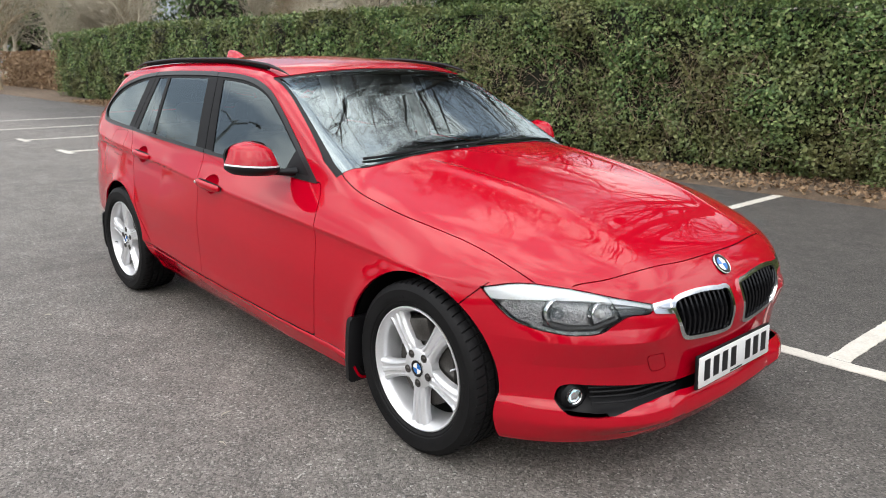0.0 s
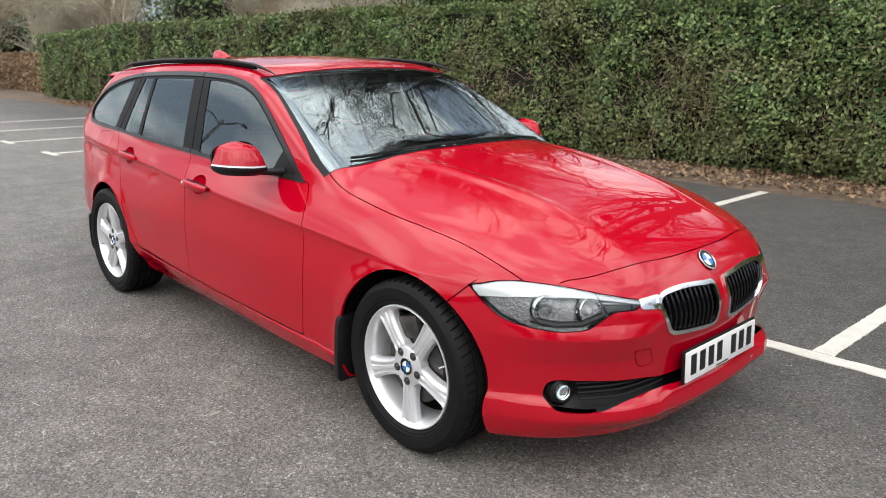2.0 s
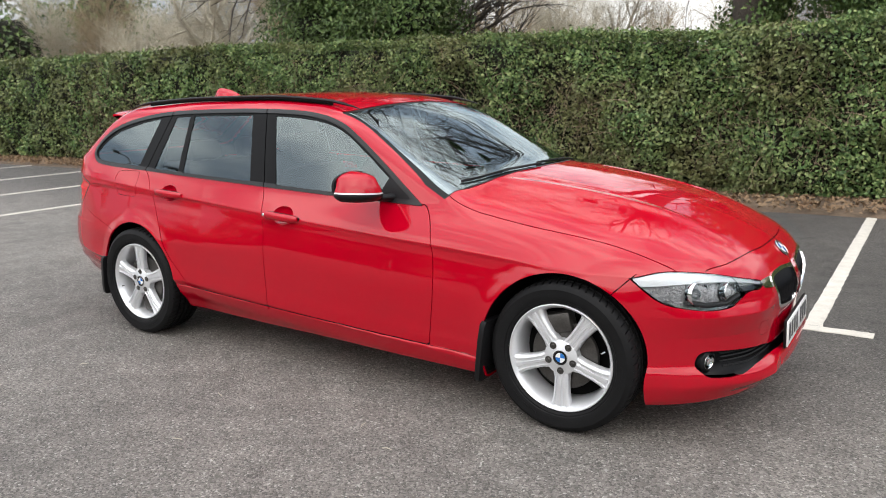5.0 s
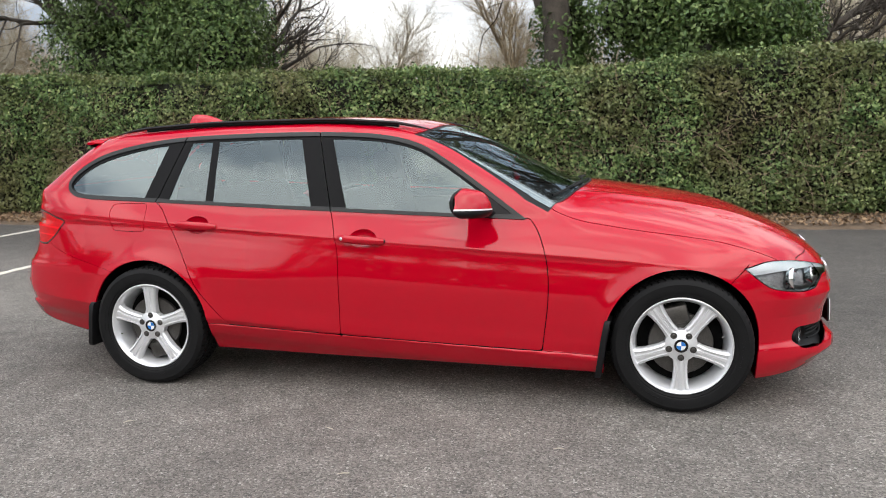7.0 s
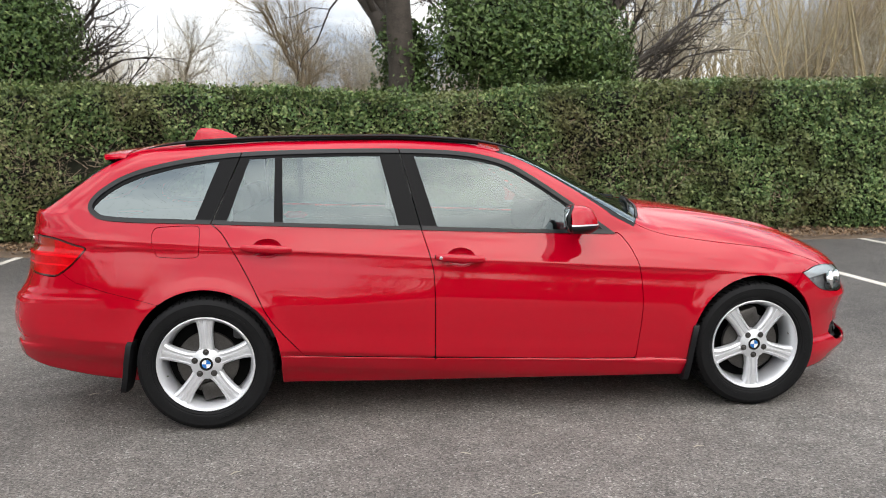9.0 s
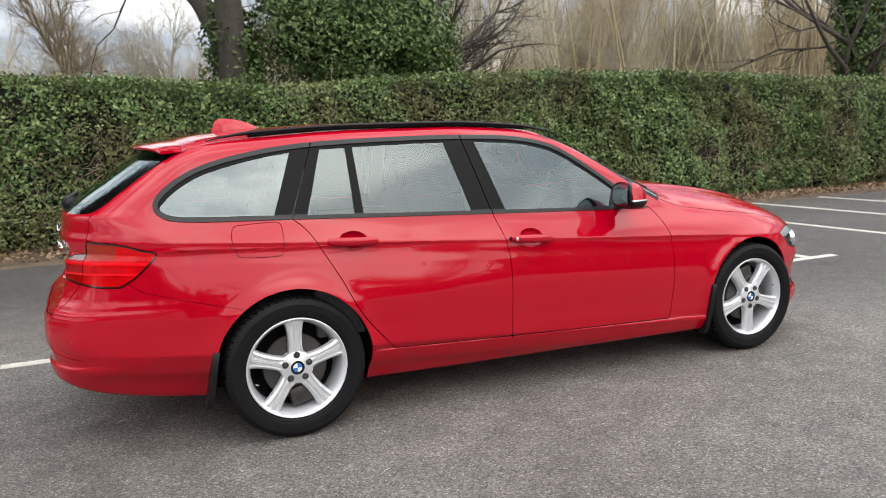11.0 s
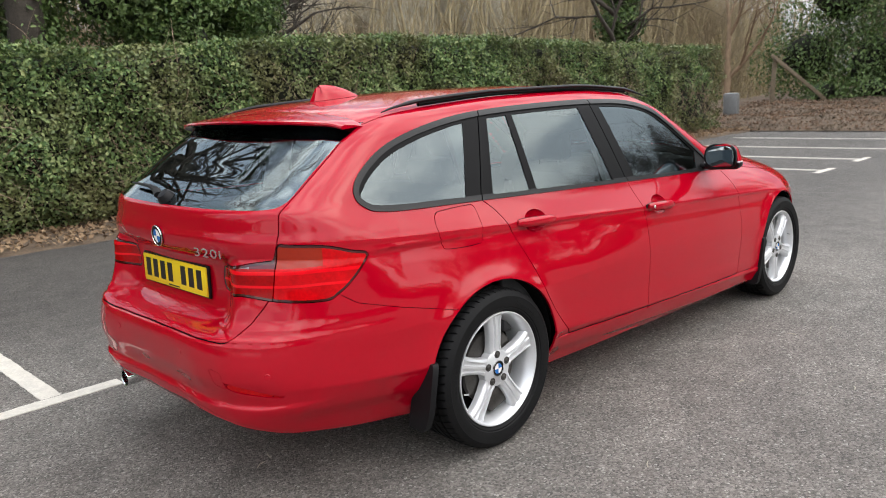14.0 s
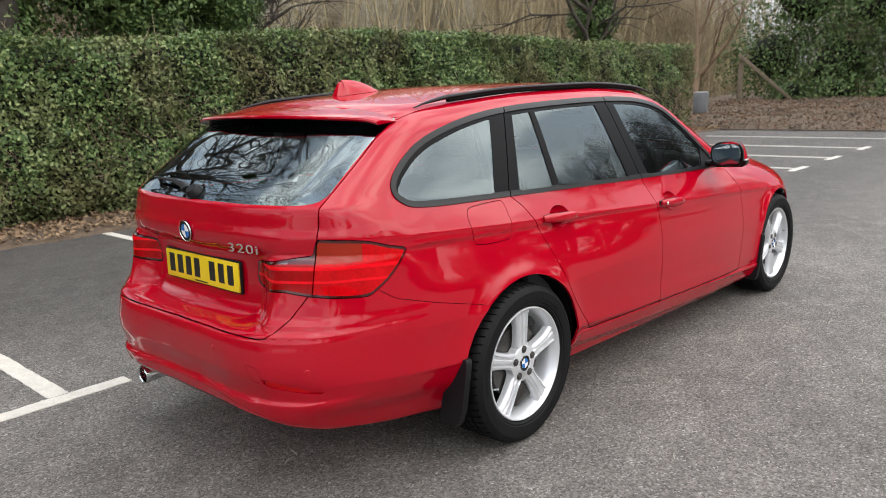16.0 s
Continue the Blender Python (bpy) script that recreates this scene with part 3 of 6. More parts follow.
bar_1, bar_2 = fl["lamp_c"] & ~fl["lamp_d"], fl["lamp_e"] & ~fl["lamp_f"]
claim("lamp_edge_outer", outer_lamp & edge_)
claim("lamp_edge_inner", inner_lamp & edge_)
claim("indicator_lens", outer_lamp & ~fl["lamp_b"] & fl["lamp_tip"])
claim("light_bar_outer", outer_lamp & (bar_1 | bar_2))
claim("red_lens_outer", outer_lamp)
claim("reverse_lens", inner_lamp & ~fl["lamp_b"] & fl["lamp_mid"] & fl["lamp_a"])
claim("smoked_lens", inner_lamp & ~fl["lamp_b"])
claim("light_bar_inner", inner_lamp & (bar_1 | bar_2))
claim("red_lens_inner", inner_lamp)
claim("headlamp_lens", fl["headlamp"])
pieces["lamp_neck"] = fl["headlamp"] & fl["lamp_neck"]
pieces["lamp_bowl"] = fl["headlamp"] & ~fl["lamp_neck"]
pieces["headlamp_brow"] = fl["headlamp"] & fl["brow"]
claim("kidney_hole", fl["kidney_hole"])
claim("kidney_surround", fl["kidney"])
claim("chrome_bridge", fl["bridge"])
claim("intake_hole", fl["intake"])
for k in [k for k in fl if k.endswith("_gap")]:
    m = fl[k]
    if k == "sill_gap":
        m = m & (np.abs(cy[:, 0]) < 1.06)
    if k == "front_cap_gap":
        m = m & (cy[:, 2] < .70) & (cy[:, 1] > .70)
    if k == "rear_cap_gap":
        m = m & (cy[:, 1] > .60)
    if k == "lamp_split_gap":
        m = m & fl["tail_lamp"]
    if k in ("b_shut_gap", "c_shut_gap"):
        m = none
    claim(k, m)
claim("bonnet", fl["bonnet"])
claim("cup_front", fl["cup_front"])
claim("cup_rear", fl["cup_rear"])
claim("front_door", fl["front_door"])
claim("rear_door", fl["rear_door"])
claim("sill_panel", fl["sill"] & (np.abs(cy[:, 0]) < 1.3) & (cy[:, 1] > .5))
claim("tow_cover", fl["tow_cover_front"])
claim("bumper_front", fl["front_cap"] & (cy[:, 0] > 1.3) & (cy[:, 2] < .78))
claim("wing", (cy[:, 0] > .6) & (cy[:, 2] < 1.05) & (cy[:, 1] > .5) & ~((cy[:, 0] < .80) & (cy[:, 2] > .935)))
claim("fuel_flap", fl["fuel_flap"])
claim("tow_cover_rear", fl["tow_cover_rear"])
claim("reflector", fl["reflector"])
claim("bumper_rear", (fl["rear_cap"] & (cy[:, 0] < -1.3) & ~fl["hatch"]) | ((cy[:, 0] < -2.2) & (cy[:, 2] < .72) & ~fl["hatch"]))
claim("tailgate", fl["hatch"])
claim("roof_panel", fl["roof"])
claim("body_side", ~none)

# ---- the car ----
car = empty("estate_car", (0, 0, .011), label="glossy red five-door estate car parked on grey tarmac", category="car")
skin_n = car_normal(skin.v)
skin_n[skin.v[:, 1] < 1e-5, 1] = 0
FLIP = np.array([1, -1, 1])


def panel(name, keys, mat, parent=None, label="", sides="both", depth=.010, push=None, lift=0.0):
    """A piece of the skin as an object: 'both' halves in one mesh, or one for each flank, with its edges turned in."""
    mask = np.zeros(len(skin.t), bool)
    for k in keys.split():
        mask |= pieces[k]
    t = skin.t[mask]
    if not len(t):
        return []
    used, inv = np.unique(t, return_inverse=True)
    t = inv.reshape(-1, 3)
    v, n = skin.v[used], skin_n[used]
    if push is not None:
        v = v - n * push(v)[:, None]
        fn = np.cross(v[t[:, 1]] - v[t[:, 0]], v[t[:, 2]] - v[t[:, 0]])
        acc_n = np.zeros_like(v)
        for c in range(3):
            np.add.at(acc_n, t[:, c], fn)
        n = acc_n / (np.linalg.norm(acc_n, axis=1, keepdims=True) + 1e-12) * np.where(np.sum(acc_n * n, 1, keepdims=True) < 0, -1, 1)
    if lift:
        v = v + n * lift
    if depth:
        e = np.vstack([t[:, [0, 1]], t[:, [1, 2]], t[:, [2, 0]]])
        key = np.sort(e, 1) @ np.array([len(v), 1])
        u, first, cnt = np.unique(key, return_index=True, return_counts=True)
        rim = e[first[cnt == 1]]
        rim = rim[(v[rim[:, 0], 1] > 1e-4) | (v[rim[:, 1], 1] > 1e-4)]
        outw = np.cross(v[rim[:, 1]] - v[rim[:, 0]], n[rim[:, 0]])
        ids, pos = np.unique(rim, return_inverse=True)
        pos = pos.reshape(-1, 2)
        acc = np.zeros((len(ids), 3))
        for c in (0, 1):
            np.add.at(acc, pos[:, c], outw)
        acc /= np.linalg.norm(acc, axis=1, keepdims=True) + 1e-9
        base, m = len(v), len(ids)
        v = np.vstack([v, v[ids], v[ids] - n[ids] * depth])
        n = np.vstack([n, acc, acc])
        a, b = base + pos[:, 0], base + pos[:, 1]
        t = np.vstack([t, np.stack([a, a + m, b + m], 1), np.stack([a, b + m, b], 1)])
    obs = []
    if sides == "both":
        jobs = [(np.vstack([v, v * FLIP]), np.vstack([t, t[:, ::-1] + len(v)]), np.vstack([n, n * FLIP]))]
    elif sides == "right":
        jobs = [(v * FLIP, t[:, ::-1], n * FLIP)]
    else:
        jobs = [(v * FLIP, t[:, ::-1], n * FLIP), (v, t, n)]
    for i, (vv, tt, nn) in enumerate(jobs):
        p = parent[i] if isinstance(parent, list) else parent
        ob = new(name, mesh_from(name, vv, tt, mat, normals=nn))
        ob.parent = p or car
        obs.append(tagged(ob, label=label))
    return obs


# painted panels
bonnet = panel("bonnet", "bonnet", RED)[0]
front_bumper = panel("front_bumper", "bumper_front", RED)[0]
rear_bumper = panel("rear_bumper", "bumper_rear", RED)[0]
tailgate = panel("tailgate", "tailgate", RED)[0]
roof = panel("roof", "roof_panel", RED)[0]
wings = panel("front_wing", "wing", RED, sides="each")
frames = panel("body_side", "body_side", RED, sides="each")
panel("sill", "sill_panel", RED, sides="each")
front_doors = panel("front_door", "front_door", RED, sides="each")
rear_doors = panel("rear_door", "rear_door", RED, sides="each")
flap = panel("fuel_flap", "fuel_flap", RED, frames, sides="each", label="rounded square fuel flap")
for key, doors, (hx, hz) in (("cup_front", front_doors, CUPS["cup_front"]), ("cup_rear", rear_doors, CUPS["cup_rear"])):
    panel("handle_recess", key, RED, doors, sides="each", depth=0,
          push=lambda v, hx=hx, hz=hz: .030 * np.clip(1 - np.hypot((v[:, 0] - hx) / .072, (v[:, 2] - hz) / .047) ** 2, 0, 1) ** .6)
panel("tow_cover", "tow_cover", RED, front_bumper, sides="each")
panel("tow_cover", "tow_cover_rear", RED, rear_bumper, sides="each")
# glass and black trim
screen = panel("windscreen", "windscreen", SCREEN_GLASS, label="tinted windscreen mirroring bare branches", depth=.004, lift=-.002)[0]
panel("screen_seal", "screen_seal", BLACK_TRIM, screen, depth=.006, lift=-.004)
panel("window_frit", "rear_frit", GLOSS_BLACK, tailgate, "black printed window edge", depth=.004, lift=-.006)
rear_window = panel("rear_window", "rear_window rear_frit", SCREEN_GLASS, tailgate, depth=.004, lift=-.001)
panel("window_pane", "front_door_pane", GLASS, front_doors, sides="each", depth=.003, lift=-.005)
panel("window_pane", "rear_door_pane", GLASS, rear_doors, sides="each", depth=.003, lift=-.005)
panel("quarter_light", "vent_pane", GLASS, rear_doors, sides="each", depth=.003, lift=-.005)
panel("rear_side_window", "quarter_pane", PRIVACY, frames, sides="each", depth=.003, lift=-.004)
panel("mirror_sail", "sail_panel", BLACK_TRIM, front_doors, sides="each", lift=-.001)
panel("window_surround", "window_surround", SATIN_TRIM, frames, "satin black window surround", sides="each", lift=.005)
panel("window_pillar", "window_post", PILLAR_BLACK, frames, "black window pillars", sides="each", lift=-.002)
# added near-black inner shell, which paints the dark seen through the shut lines
rp, rt = car_half(2)
rn = car_normal(rp)
rc = rp[rt].mean(1)
X, Y, Z = rc.T
open_ = ((inside(X, Z, DLO) < .0) & (Y > .45) & (Z > .85)) | ((X > -.1) & (X < .90) & (Z > .9) & (lean_in(X, Y, Z) < -.03) & (Z < 1.39)) | ((X < -1.75) & (inside(Y, Z, REAR_PANE) < .01))
for hub in (HUB_X, -HUB_X):
    open_ |= (Y > .40) & ((np.hypot(X - hub, Z - HUB_Z) < ARCH_R + .02) | ((np.abs(X - hub) < ARCH_R + .01) & (Z < HUB_Z)))
open_ |= (X > 1.5) & ((inside(Y, Z, HEADLAMP) < .012) | (inside(Y, Z, KIDNEY) < .0) | (inside(Y, Z, INTAKE) < .012))
for hx, hz in CUPS.values():
    open_ |= (Y > .6) & (np.hypot((X - hx) / .085, (Z - hz) / .060) < 1)
open_ |= (X < -1.8) & (inside(unroll(X, Y), Z, TAIL_LAMP) < .012)
st_ = rt[~open_]
sv = rp - rn * .017
shell = new("inner_shade_shell", mesh_from("inner_shade_shell", np.vstack([sv, sv * FLIP]), np.vstack([st_, st_[:, ::-1] + len(sv)]), SHADOW))
shell.parent = car
part("underbody", box((3.6, 1.20, .10), (.02, 0, .245)), SHADOW, car, bevel=.02)
# unseen slab added to keep light off the ground below
part("underbody_light_block", box((1.80, 1.54, .05), (0, 0, .214)), SHADOW, car, bevel=.02)
for hub in (HUB_X, -HUB_X):
    for s in (-1, 1):
        bm = bmesh.new()
        ring = [(hub + (ARCH_R + .012) * math.cos(a), (ARCH_R + .012) * math.sin(a) + HUB_Z) for a in np.linspace(-.35, math.pi + .35, 28)]
        rows_ = [[bm.verts.new((x, s * min(y, float(car_meet(np.array([[x, 0, max(z, .19)]]), np.array([[0, 1.0, 0]]))[0, 1]) - .030), max(z, .19))) for x, z in ring] for y in (.50, .872 if hub > 0 else .855)]
        for i in range(len(ring) - 1):
            bm.faces.new((rows_[0][i], rows_[0][i + 1], rows_[1][i + 1], rows_[1][i]))
        bm.faces.new(rows_[0])
        part("arch_liner", bm, SHADOW, car)


# wheels
def star_wheel():
    """A wheel about the y axis, its outer face towards +y."""
    w = empty("wheel")
    bm = bmesh.new()
    half = [(0.2320, 0.0860), (0.2380, 0.1000), (0.2483, 0.1098), (0.2538, 0.1098), (0.2571, 0.1139), (0.2802, 0.1190), (0.2955, 0.1170), (0.2999, 0.1180), (0.3105, 0.1120), (0.3205, 0.1045), (0.3262, 0.0935), (0.3288, 0.0780), (0.3279, 0.0600), (0.3180, 0.0580), (0.3180, 0.0500), (0.3285, 0.0480), (0.3290, 0.0220), (0.3180, 0.0200), (0.3180, 0.0120), (0.3290, 0.0100)]
    prof = half + [(r, -h) for r, h in half[::-1]]
    rings, blocks = [], 62
    # tread blocks with a slanting groove between each two
    for i in range(blocks * 4):
        a0, deep = i // 4 + (.0, .78, .83, .95)[i % 4], .007 if i % 4 > 1 else .0
        ring_ = []
        for r, h in prof:
            cutin = deep if .308 < r and .014 < abs(h) < .104 else 0
            a = 2 * math.pi * (a0 + 7 * abs(h)) / blocks if r > .306 else 2 * math.pi * a0 / blocks
            ring_.append(bm.verts.new(((r - cutin) * math.cos(a), h, (r - cutin) * math.sin(a))))
        rings.append(ring_)
    for i in range(len(rings)):
        p, q = rings[i], rings[(i + 1) % len(rings)]
        for j in range(len(prof) - 1):
            bm.faces.new((p[j], p[j + 1], q[j + 1], q[j]))
    tyre = part("tyre", bm, RUBBER, w)
    # faint raised lettering band, as plain bars
    for k0 in (0.4, 2.5, 4.6):
        for j in range(7):
            a = k0 + j * .075
            b = box((.010, .0016, .016), (0, 0, 0), bm=None)
            bmesh.ops.transform(b, matrix=Matrix.Rotation(-a, 4, "Y") @ pose(.276, .1186, 0), verts=b.verts)
            part("tyre_mark", b, RUBBER, tyre)
    rim = part("rim", lathe([(.2335, .090), (.2365, .098), (.2355, .1035), (.2315, .105), (.2275, .1025), (.2235, .094), (.2165, .085), (.209, .06), (.203, .02), (.203, -.06), (.21, -.09), (.23, -.1)], 96), ALLOY, w)
    # five broad spokes, each with three ribs
    across = [(-1.0, -.036), (-.985, -.016), (-.93, -.009), (-.70, .0), (-.60, .001), (-.52, -.0075), (-.24, -.0075), (-.15, .0005), (.15, .0005), (.24, -.0075), (.52, -.0075), (.60, .001), (.70, .0), (.93, -.009), (.985, -.016), (1.0, -.036)]
    along = [(.058, .0370, .0850), (.076, .0350, .0870), (.092, .0330, .0885), (.115, .0325, .090), (.150, .0340, .0915), (.180, .0375, .0915), (.203, .0425, .0905), (.2190, .0510, .0900)]
    for k in range(5):
        bm = bmesh.new()
        grid = []
        for r, hw, h in along:
            ribs = 1.0 if .08 < r < .21 else .3
            grid.append([bm.verts.new((r, h + (d if abs(u) > .95 else d * ribs), u * hw)) for u, d in across])
        for a, b in zip(grid, grid[1:]):
            for j in range(len(across) - 1):
                bm.faces.new((a[j], a[j + 1], b[j + 1], b[j]))
        bmesh.ops.rotate(bm, verts=bm.verts, matrix=Matrix.Rotation(2 * math.pi * k / 5, 3, "Y"))
        part("spoke", bm, ALLOY, rim)
    part("hub", lathe([(.0, .0905), (.036, .0905), (.038, .0890), (.070, .0885), (.076, .084), (.078, .05)], 48), ALLOY, rim)
    for k in range(5):
        a = 2 * math.pi * k / 5
        b = lathe([(.0, .0935), (.006, .0935), (.0085, .0915), (.0090, .0895), (.0135, .0895), (.0150, .0912), (.0158, .0885)], 16)
        bmesh.ops.translate(b, verts=b.verts, vec=(.0585 * math.cos(a), 0, .0585 * math.sin(a)))
        part("wheel_bolt", b, STEEL, rim, "dark wheel bolt")
    roundel(w, Matrix.Rotation(math.pi / 2, 4, "Z") @ Matrix.Translation((.0905, 0, 0)), .033)
    valve = tube([(.196, .08, .03), (.188, .098, .03)], .004)
    bmesh.ops.rotate(valve, verts=valve.verts, matrix=Matrix.Rotation(2.0, 3, "Y"))
    part("valve", valve, CHROME, w)
    part("brake_disc", lathe([(.06, .045), (.148, .045), (.150, .042), (.150, .026), (.06, .024)], 64), STEEL, w)
    part("brake_caliper", box((.09, .07, .15), (-.135, .030, .04), (0, 15, 0)), STEEL, w, bevel=.015)
    # added near-black disc painting the shade behind the spokes
    part("wheel_shade_disc", lathe([(.0, -.02), (.200, -.02)], 48), SHADOW, w)
    return w


def roundel(parent, m, r):
    """A round badge facing +x of m: dark ring, a fine bright rim and four quarters in blue and white."""
    ring = lathe([(.0, .0), (r * .66, .0), (r * .66, .0016), (r * .94, .0022), (r * .95, .0034), (r, .003), (r, -.004)], 40, "x")
    bmesh.ops.transform(ring, matrix=m, verts=ring.verts)
    badge = part("badge", ring, GLOSS_BLACK, parent, "round dark badge")
    rimb = lathe([(r * .93, .0024), (r * .95, .0042), (r * .99, .004), (r * 1.01, .001)], 40, "x")
    bmesh.ops.transform(rimb, matrix=m, verts=rimb.verts)
    part("badge_rim", rimb, CHROME, badge)
    for k in range(4):
        bm = bmesh.new()
        rad = r * .64
        arc = [(.0025, rad * math.cos(a), rad * math.sin(a)) for a in np.linspace(k * math.pi / 2, (k + 1) * math.pi / 2, 9)]
        bm.faces.new([bm.verts.new(p) for p in [(.0030, 0, 0)] + arc])
        bmesh.ops.transform(bm, matrix=m, verts=bm.verts)
        part("badge_quarter", bm, BLUE if k % 2 else WHITE, badge, smooth=False)
    return badge


wheel = star_wheel()
wheel.parent = car
wheel.matrix_basis = pose(HUB_X, -.770, HUB_Z, 0, 90, 180)
for m in (pose(-HUB_X, -.772, HUB_Z, 0, -90, 180), pose(HUB_X, .770, HUB_Z, 0, 40, 0), pose(-HUB_X, .772, HUB_Z, 0, 15, 0)):
    copy_thing(wheel, m)

# ---- the car's fittings ----
FACET = material("faceted_reflector", (.46, .46, .47), rough=.2, metal=.5, vary=.25, vary_scale=40, bump=.8, bump_scale=110)
LAMP_NECK = material("dark_lamp_bezel", (.04, .04, .042), rough=.35, vary=.15)
SILVER_BROW = material("frosted_silver", (.72, .73, .74), rough=.35, metal=.3, vary=.03)
AMBER = material("amber_lens", (.32, .020, .006), rough=.12, coat=.5, spec=.25, vary=.05)
LAMP_RED = material("tail_lens_red", (.52, .0012, .0045), rough=.10, coat=.12, spec=.2, vary=.22, vary_scale=9)
LAMP_BRIGHT = material("tail_light_bar", (.78, .004, .012), rough=.15, coat=.12, spec=.2, vary=.05, vary_scale=40)
LAMP_INNER = material("inner_tail_lens_red", (.30, .0006, .002), rough=.10, coat=.12, spec=.2, vary=.25, vary_scale=12)
LAMP_DARK = material("tail_lens_dark", (.05, .001, .002), rough=.12, coat=1.0, vary=.1)
SMOKE = material("smoked_lens", (.10, .003, .006), rough=.12, coat=1.0, vary=.1)
REVERSE = material("reverse_lens", (.17, .165, .165), rough=.15, coat=1.0, vary=.05)


def skin_at(origin, way):
    p = car_meet(np.array([origin], float), np.array([way], float))
    return Vector(p[0]), Vector(car_normal(p)[0])


def nose_at(y, z):
    return skin_at((1.4, y, z), (1, 0, 0))


def tail_at(y, z):
    return skin_at((-1.6, y, z), (-1, 0, 0))


def facing(p, n, out=0.0):
    """A pose at p whose +x looks along n, z as upright as can be."""
    n = n.normalized()
    yv = Vector((0, 0, 1)).cross(n).normalized()
    zv = n.cross(yv)
    return Matrix.Translation(p + n * out) @ Matrix((n, yv, zv)).transposed().to_4x4()


def placed(bm, m):
    bmesh.ops.transform(bm, matrix=m, verts=bm.verts)
    return bm


# head lamps
lenses = panel("headlamp", "headlamp_lens", LENS, label="clear headlamp with a silver brow", sides="each", depth=.004)
panel("headlamp_bowl", "lamp_bowl", FACET, lenses, "faceted bright reflector", sides="each", lift=-.034, depth=-.031)
panel("headlamp_neck", "lamp_neck", LAMP_NECK, lenses, sides="each", lift=-.034, depth=-.031)
panel("headlamp_brow", "headlamp_brow", SILVER_BROW, lenses, "frosted silver brow", sides="each", lift=-.006, depth=.014)
for i, s in enumerate((-1, 1)):
    for y, z, r, deep in ((.700, .622, .052, .030), (.600, .622, .043, .026)):
        p, n = nose_at(s * y, z)
        n = (n + Vector((1.2, 0, 0))).normalized()
        m = facing(p, n, -.026)
        bowl = part("reflector", placed(lathe([(.006, -.026), (r * .5, -.022), (r * .8, -.010), (r * .97, .006), (r, .010), (r * 1.03, .006), (r * 1.05, -.02)], 36, "x"), m), CHROME, lenses[i], "chrome reflector bowl")
        part("bulb", placed(lathe([(.0, .010), (r * .25, .006), (r * .36, -.006), (r * .36, -.022)], 20, "x"), m), LENS if deep > .028 else WHITE, lenses[i])
    pts = [nose_at(s * y, z)[0] - Vector((.030, 0, 0)) for y, z in ((.56, .640), (.50, .634), (.45, .628))]
    part("indicator_blade", tube(pts, .004, 6), SILVER_BROW, lenses[i])
    pts = [nose_at(s * y, z)[0] - Vector((.026, s * .0, 0)) for y, z in ((.73, .590), (.68, .574), (.62, .578), (.56, .604))]
    part("lamp_base", tube(pts, .012, 8), LAMP_NECK, lenses[i])
# grille
frames_k = panel("grille_surround", "kidney_surround", CHROME, front_bumper, "chrome grille surround", sides="each", lift=.008, depth=.030)
panel("chrome_bridge", "chrome_bridge", CHROME, frames_k, sides="each", lift=.004)
# near-black sheet, the shade behind the slats put into its colour
panel("grille_shade_back", "kidney_hole", SHADOW, frames_k, sides="each", lift=-.060, depth=0)
KX = rounded([(.034, .632), (.10, .648), (.22, .658), (.33, .655), (.372, .636), (.372, .60), (.352, .545), (.325, .512), (.27, .500), (.12, .485), (.055, .487), (.036, .51)], 8)
for i, s in enumerate((-1, 1)):
    for y in np.linspace(.062, .345, 11):
        zz = KX[np.abs(KX[:, 0] - y) < .012][:, 1]
        lo, hi = zz.min() + .012, zz.max() - .010
        bm = bmesh.new()
        prev = None
        for z in np.linspace(lo, hi, 7):
            p, _ = nose_at(s * y, z)
            q = [bm.verts.new((p.x + dx - .004, s * (y + dy), z)) for dx, dy in ((-.040, -.0028), (-.004, -.0045), (0, 0), (-.004, .0045), (-.040, .0028))]
            if prev:
                for a in range(4):
                    bm.faces.new((prev[a], prev[a + 1], q[a + 1], q[a]))
            prev = q
        part("grille_slat", bm, GLOSS_BLACK, frames_k[i])
# lower intake, slats, fog lamps
intake = panel("lower_intake", "intake_hole", BLACK_TRIM, front_bumper, "black plastic lower intake", lift=-.045, depth=-.045)[0]
for s in (-1, 1):
    for z0, y1 in ((.296, .61), (.314, .615), (.332, .615), (.350, .615), (.366, .62)):
        bm = bmesh.new()
        pts = []
        for y in np.linspace(.30, y1, 11):
            z = z0 + .010 * max(0, (.50 - y) / .14)
            if inside(np.array([y]), np.array([z]), INTAKE)[0] < -.002:
                pts.append(nose_at(s * y, z)[0] + Vector((-.014, 0, 0)))
        if len(pts) > 2:
            part("intake_slat", tube(pts, .0045, 6, bm, .8), BLACK_TRIM, intake)
    p, n = nose_at(s * .656, .334)
    m = facing(p, (n + Vector((1.0, 0, 0))).normalized(), -.020)
    fog = part("fog_lamp", placed(lathe([(.0, .0), (.018, .001), (.025, .007), (.028, .010), (.030, .007), (.031, -.01)], 32, "x"), m), CHROME, front_bumper, "round chrome fog lamp")
    part("fog_lens", placed(lathe([(.0, .014), (.013, .013), (.022, .010), (.026, .007)], 28, "x"), m), LENS, fog)
    part("fog_bezel", placed(lathe([(.030, .009), (.034, .012), (.046, .004), (.050, -.02)], 32, "x"), m), BLACK_TRIM, fog)


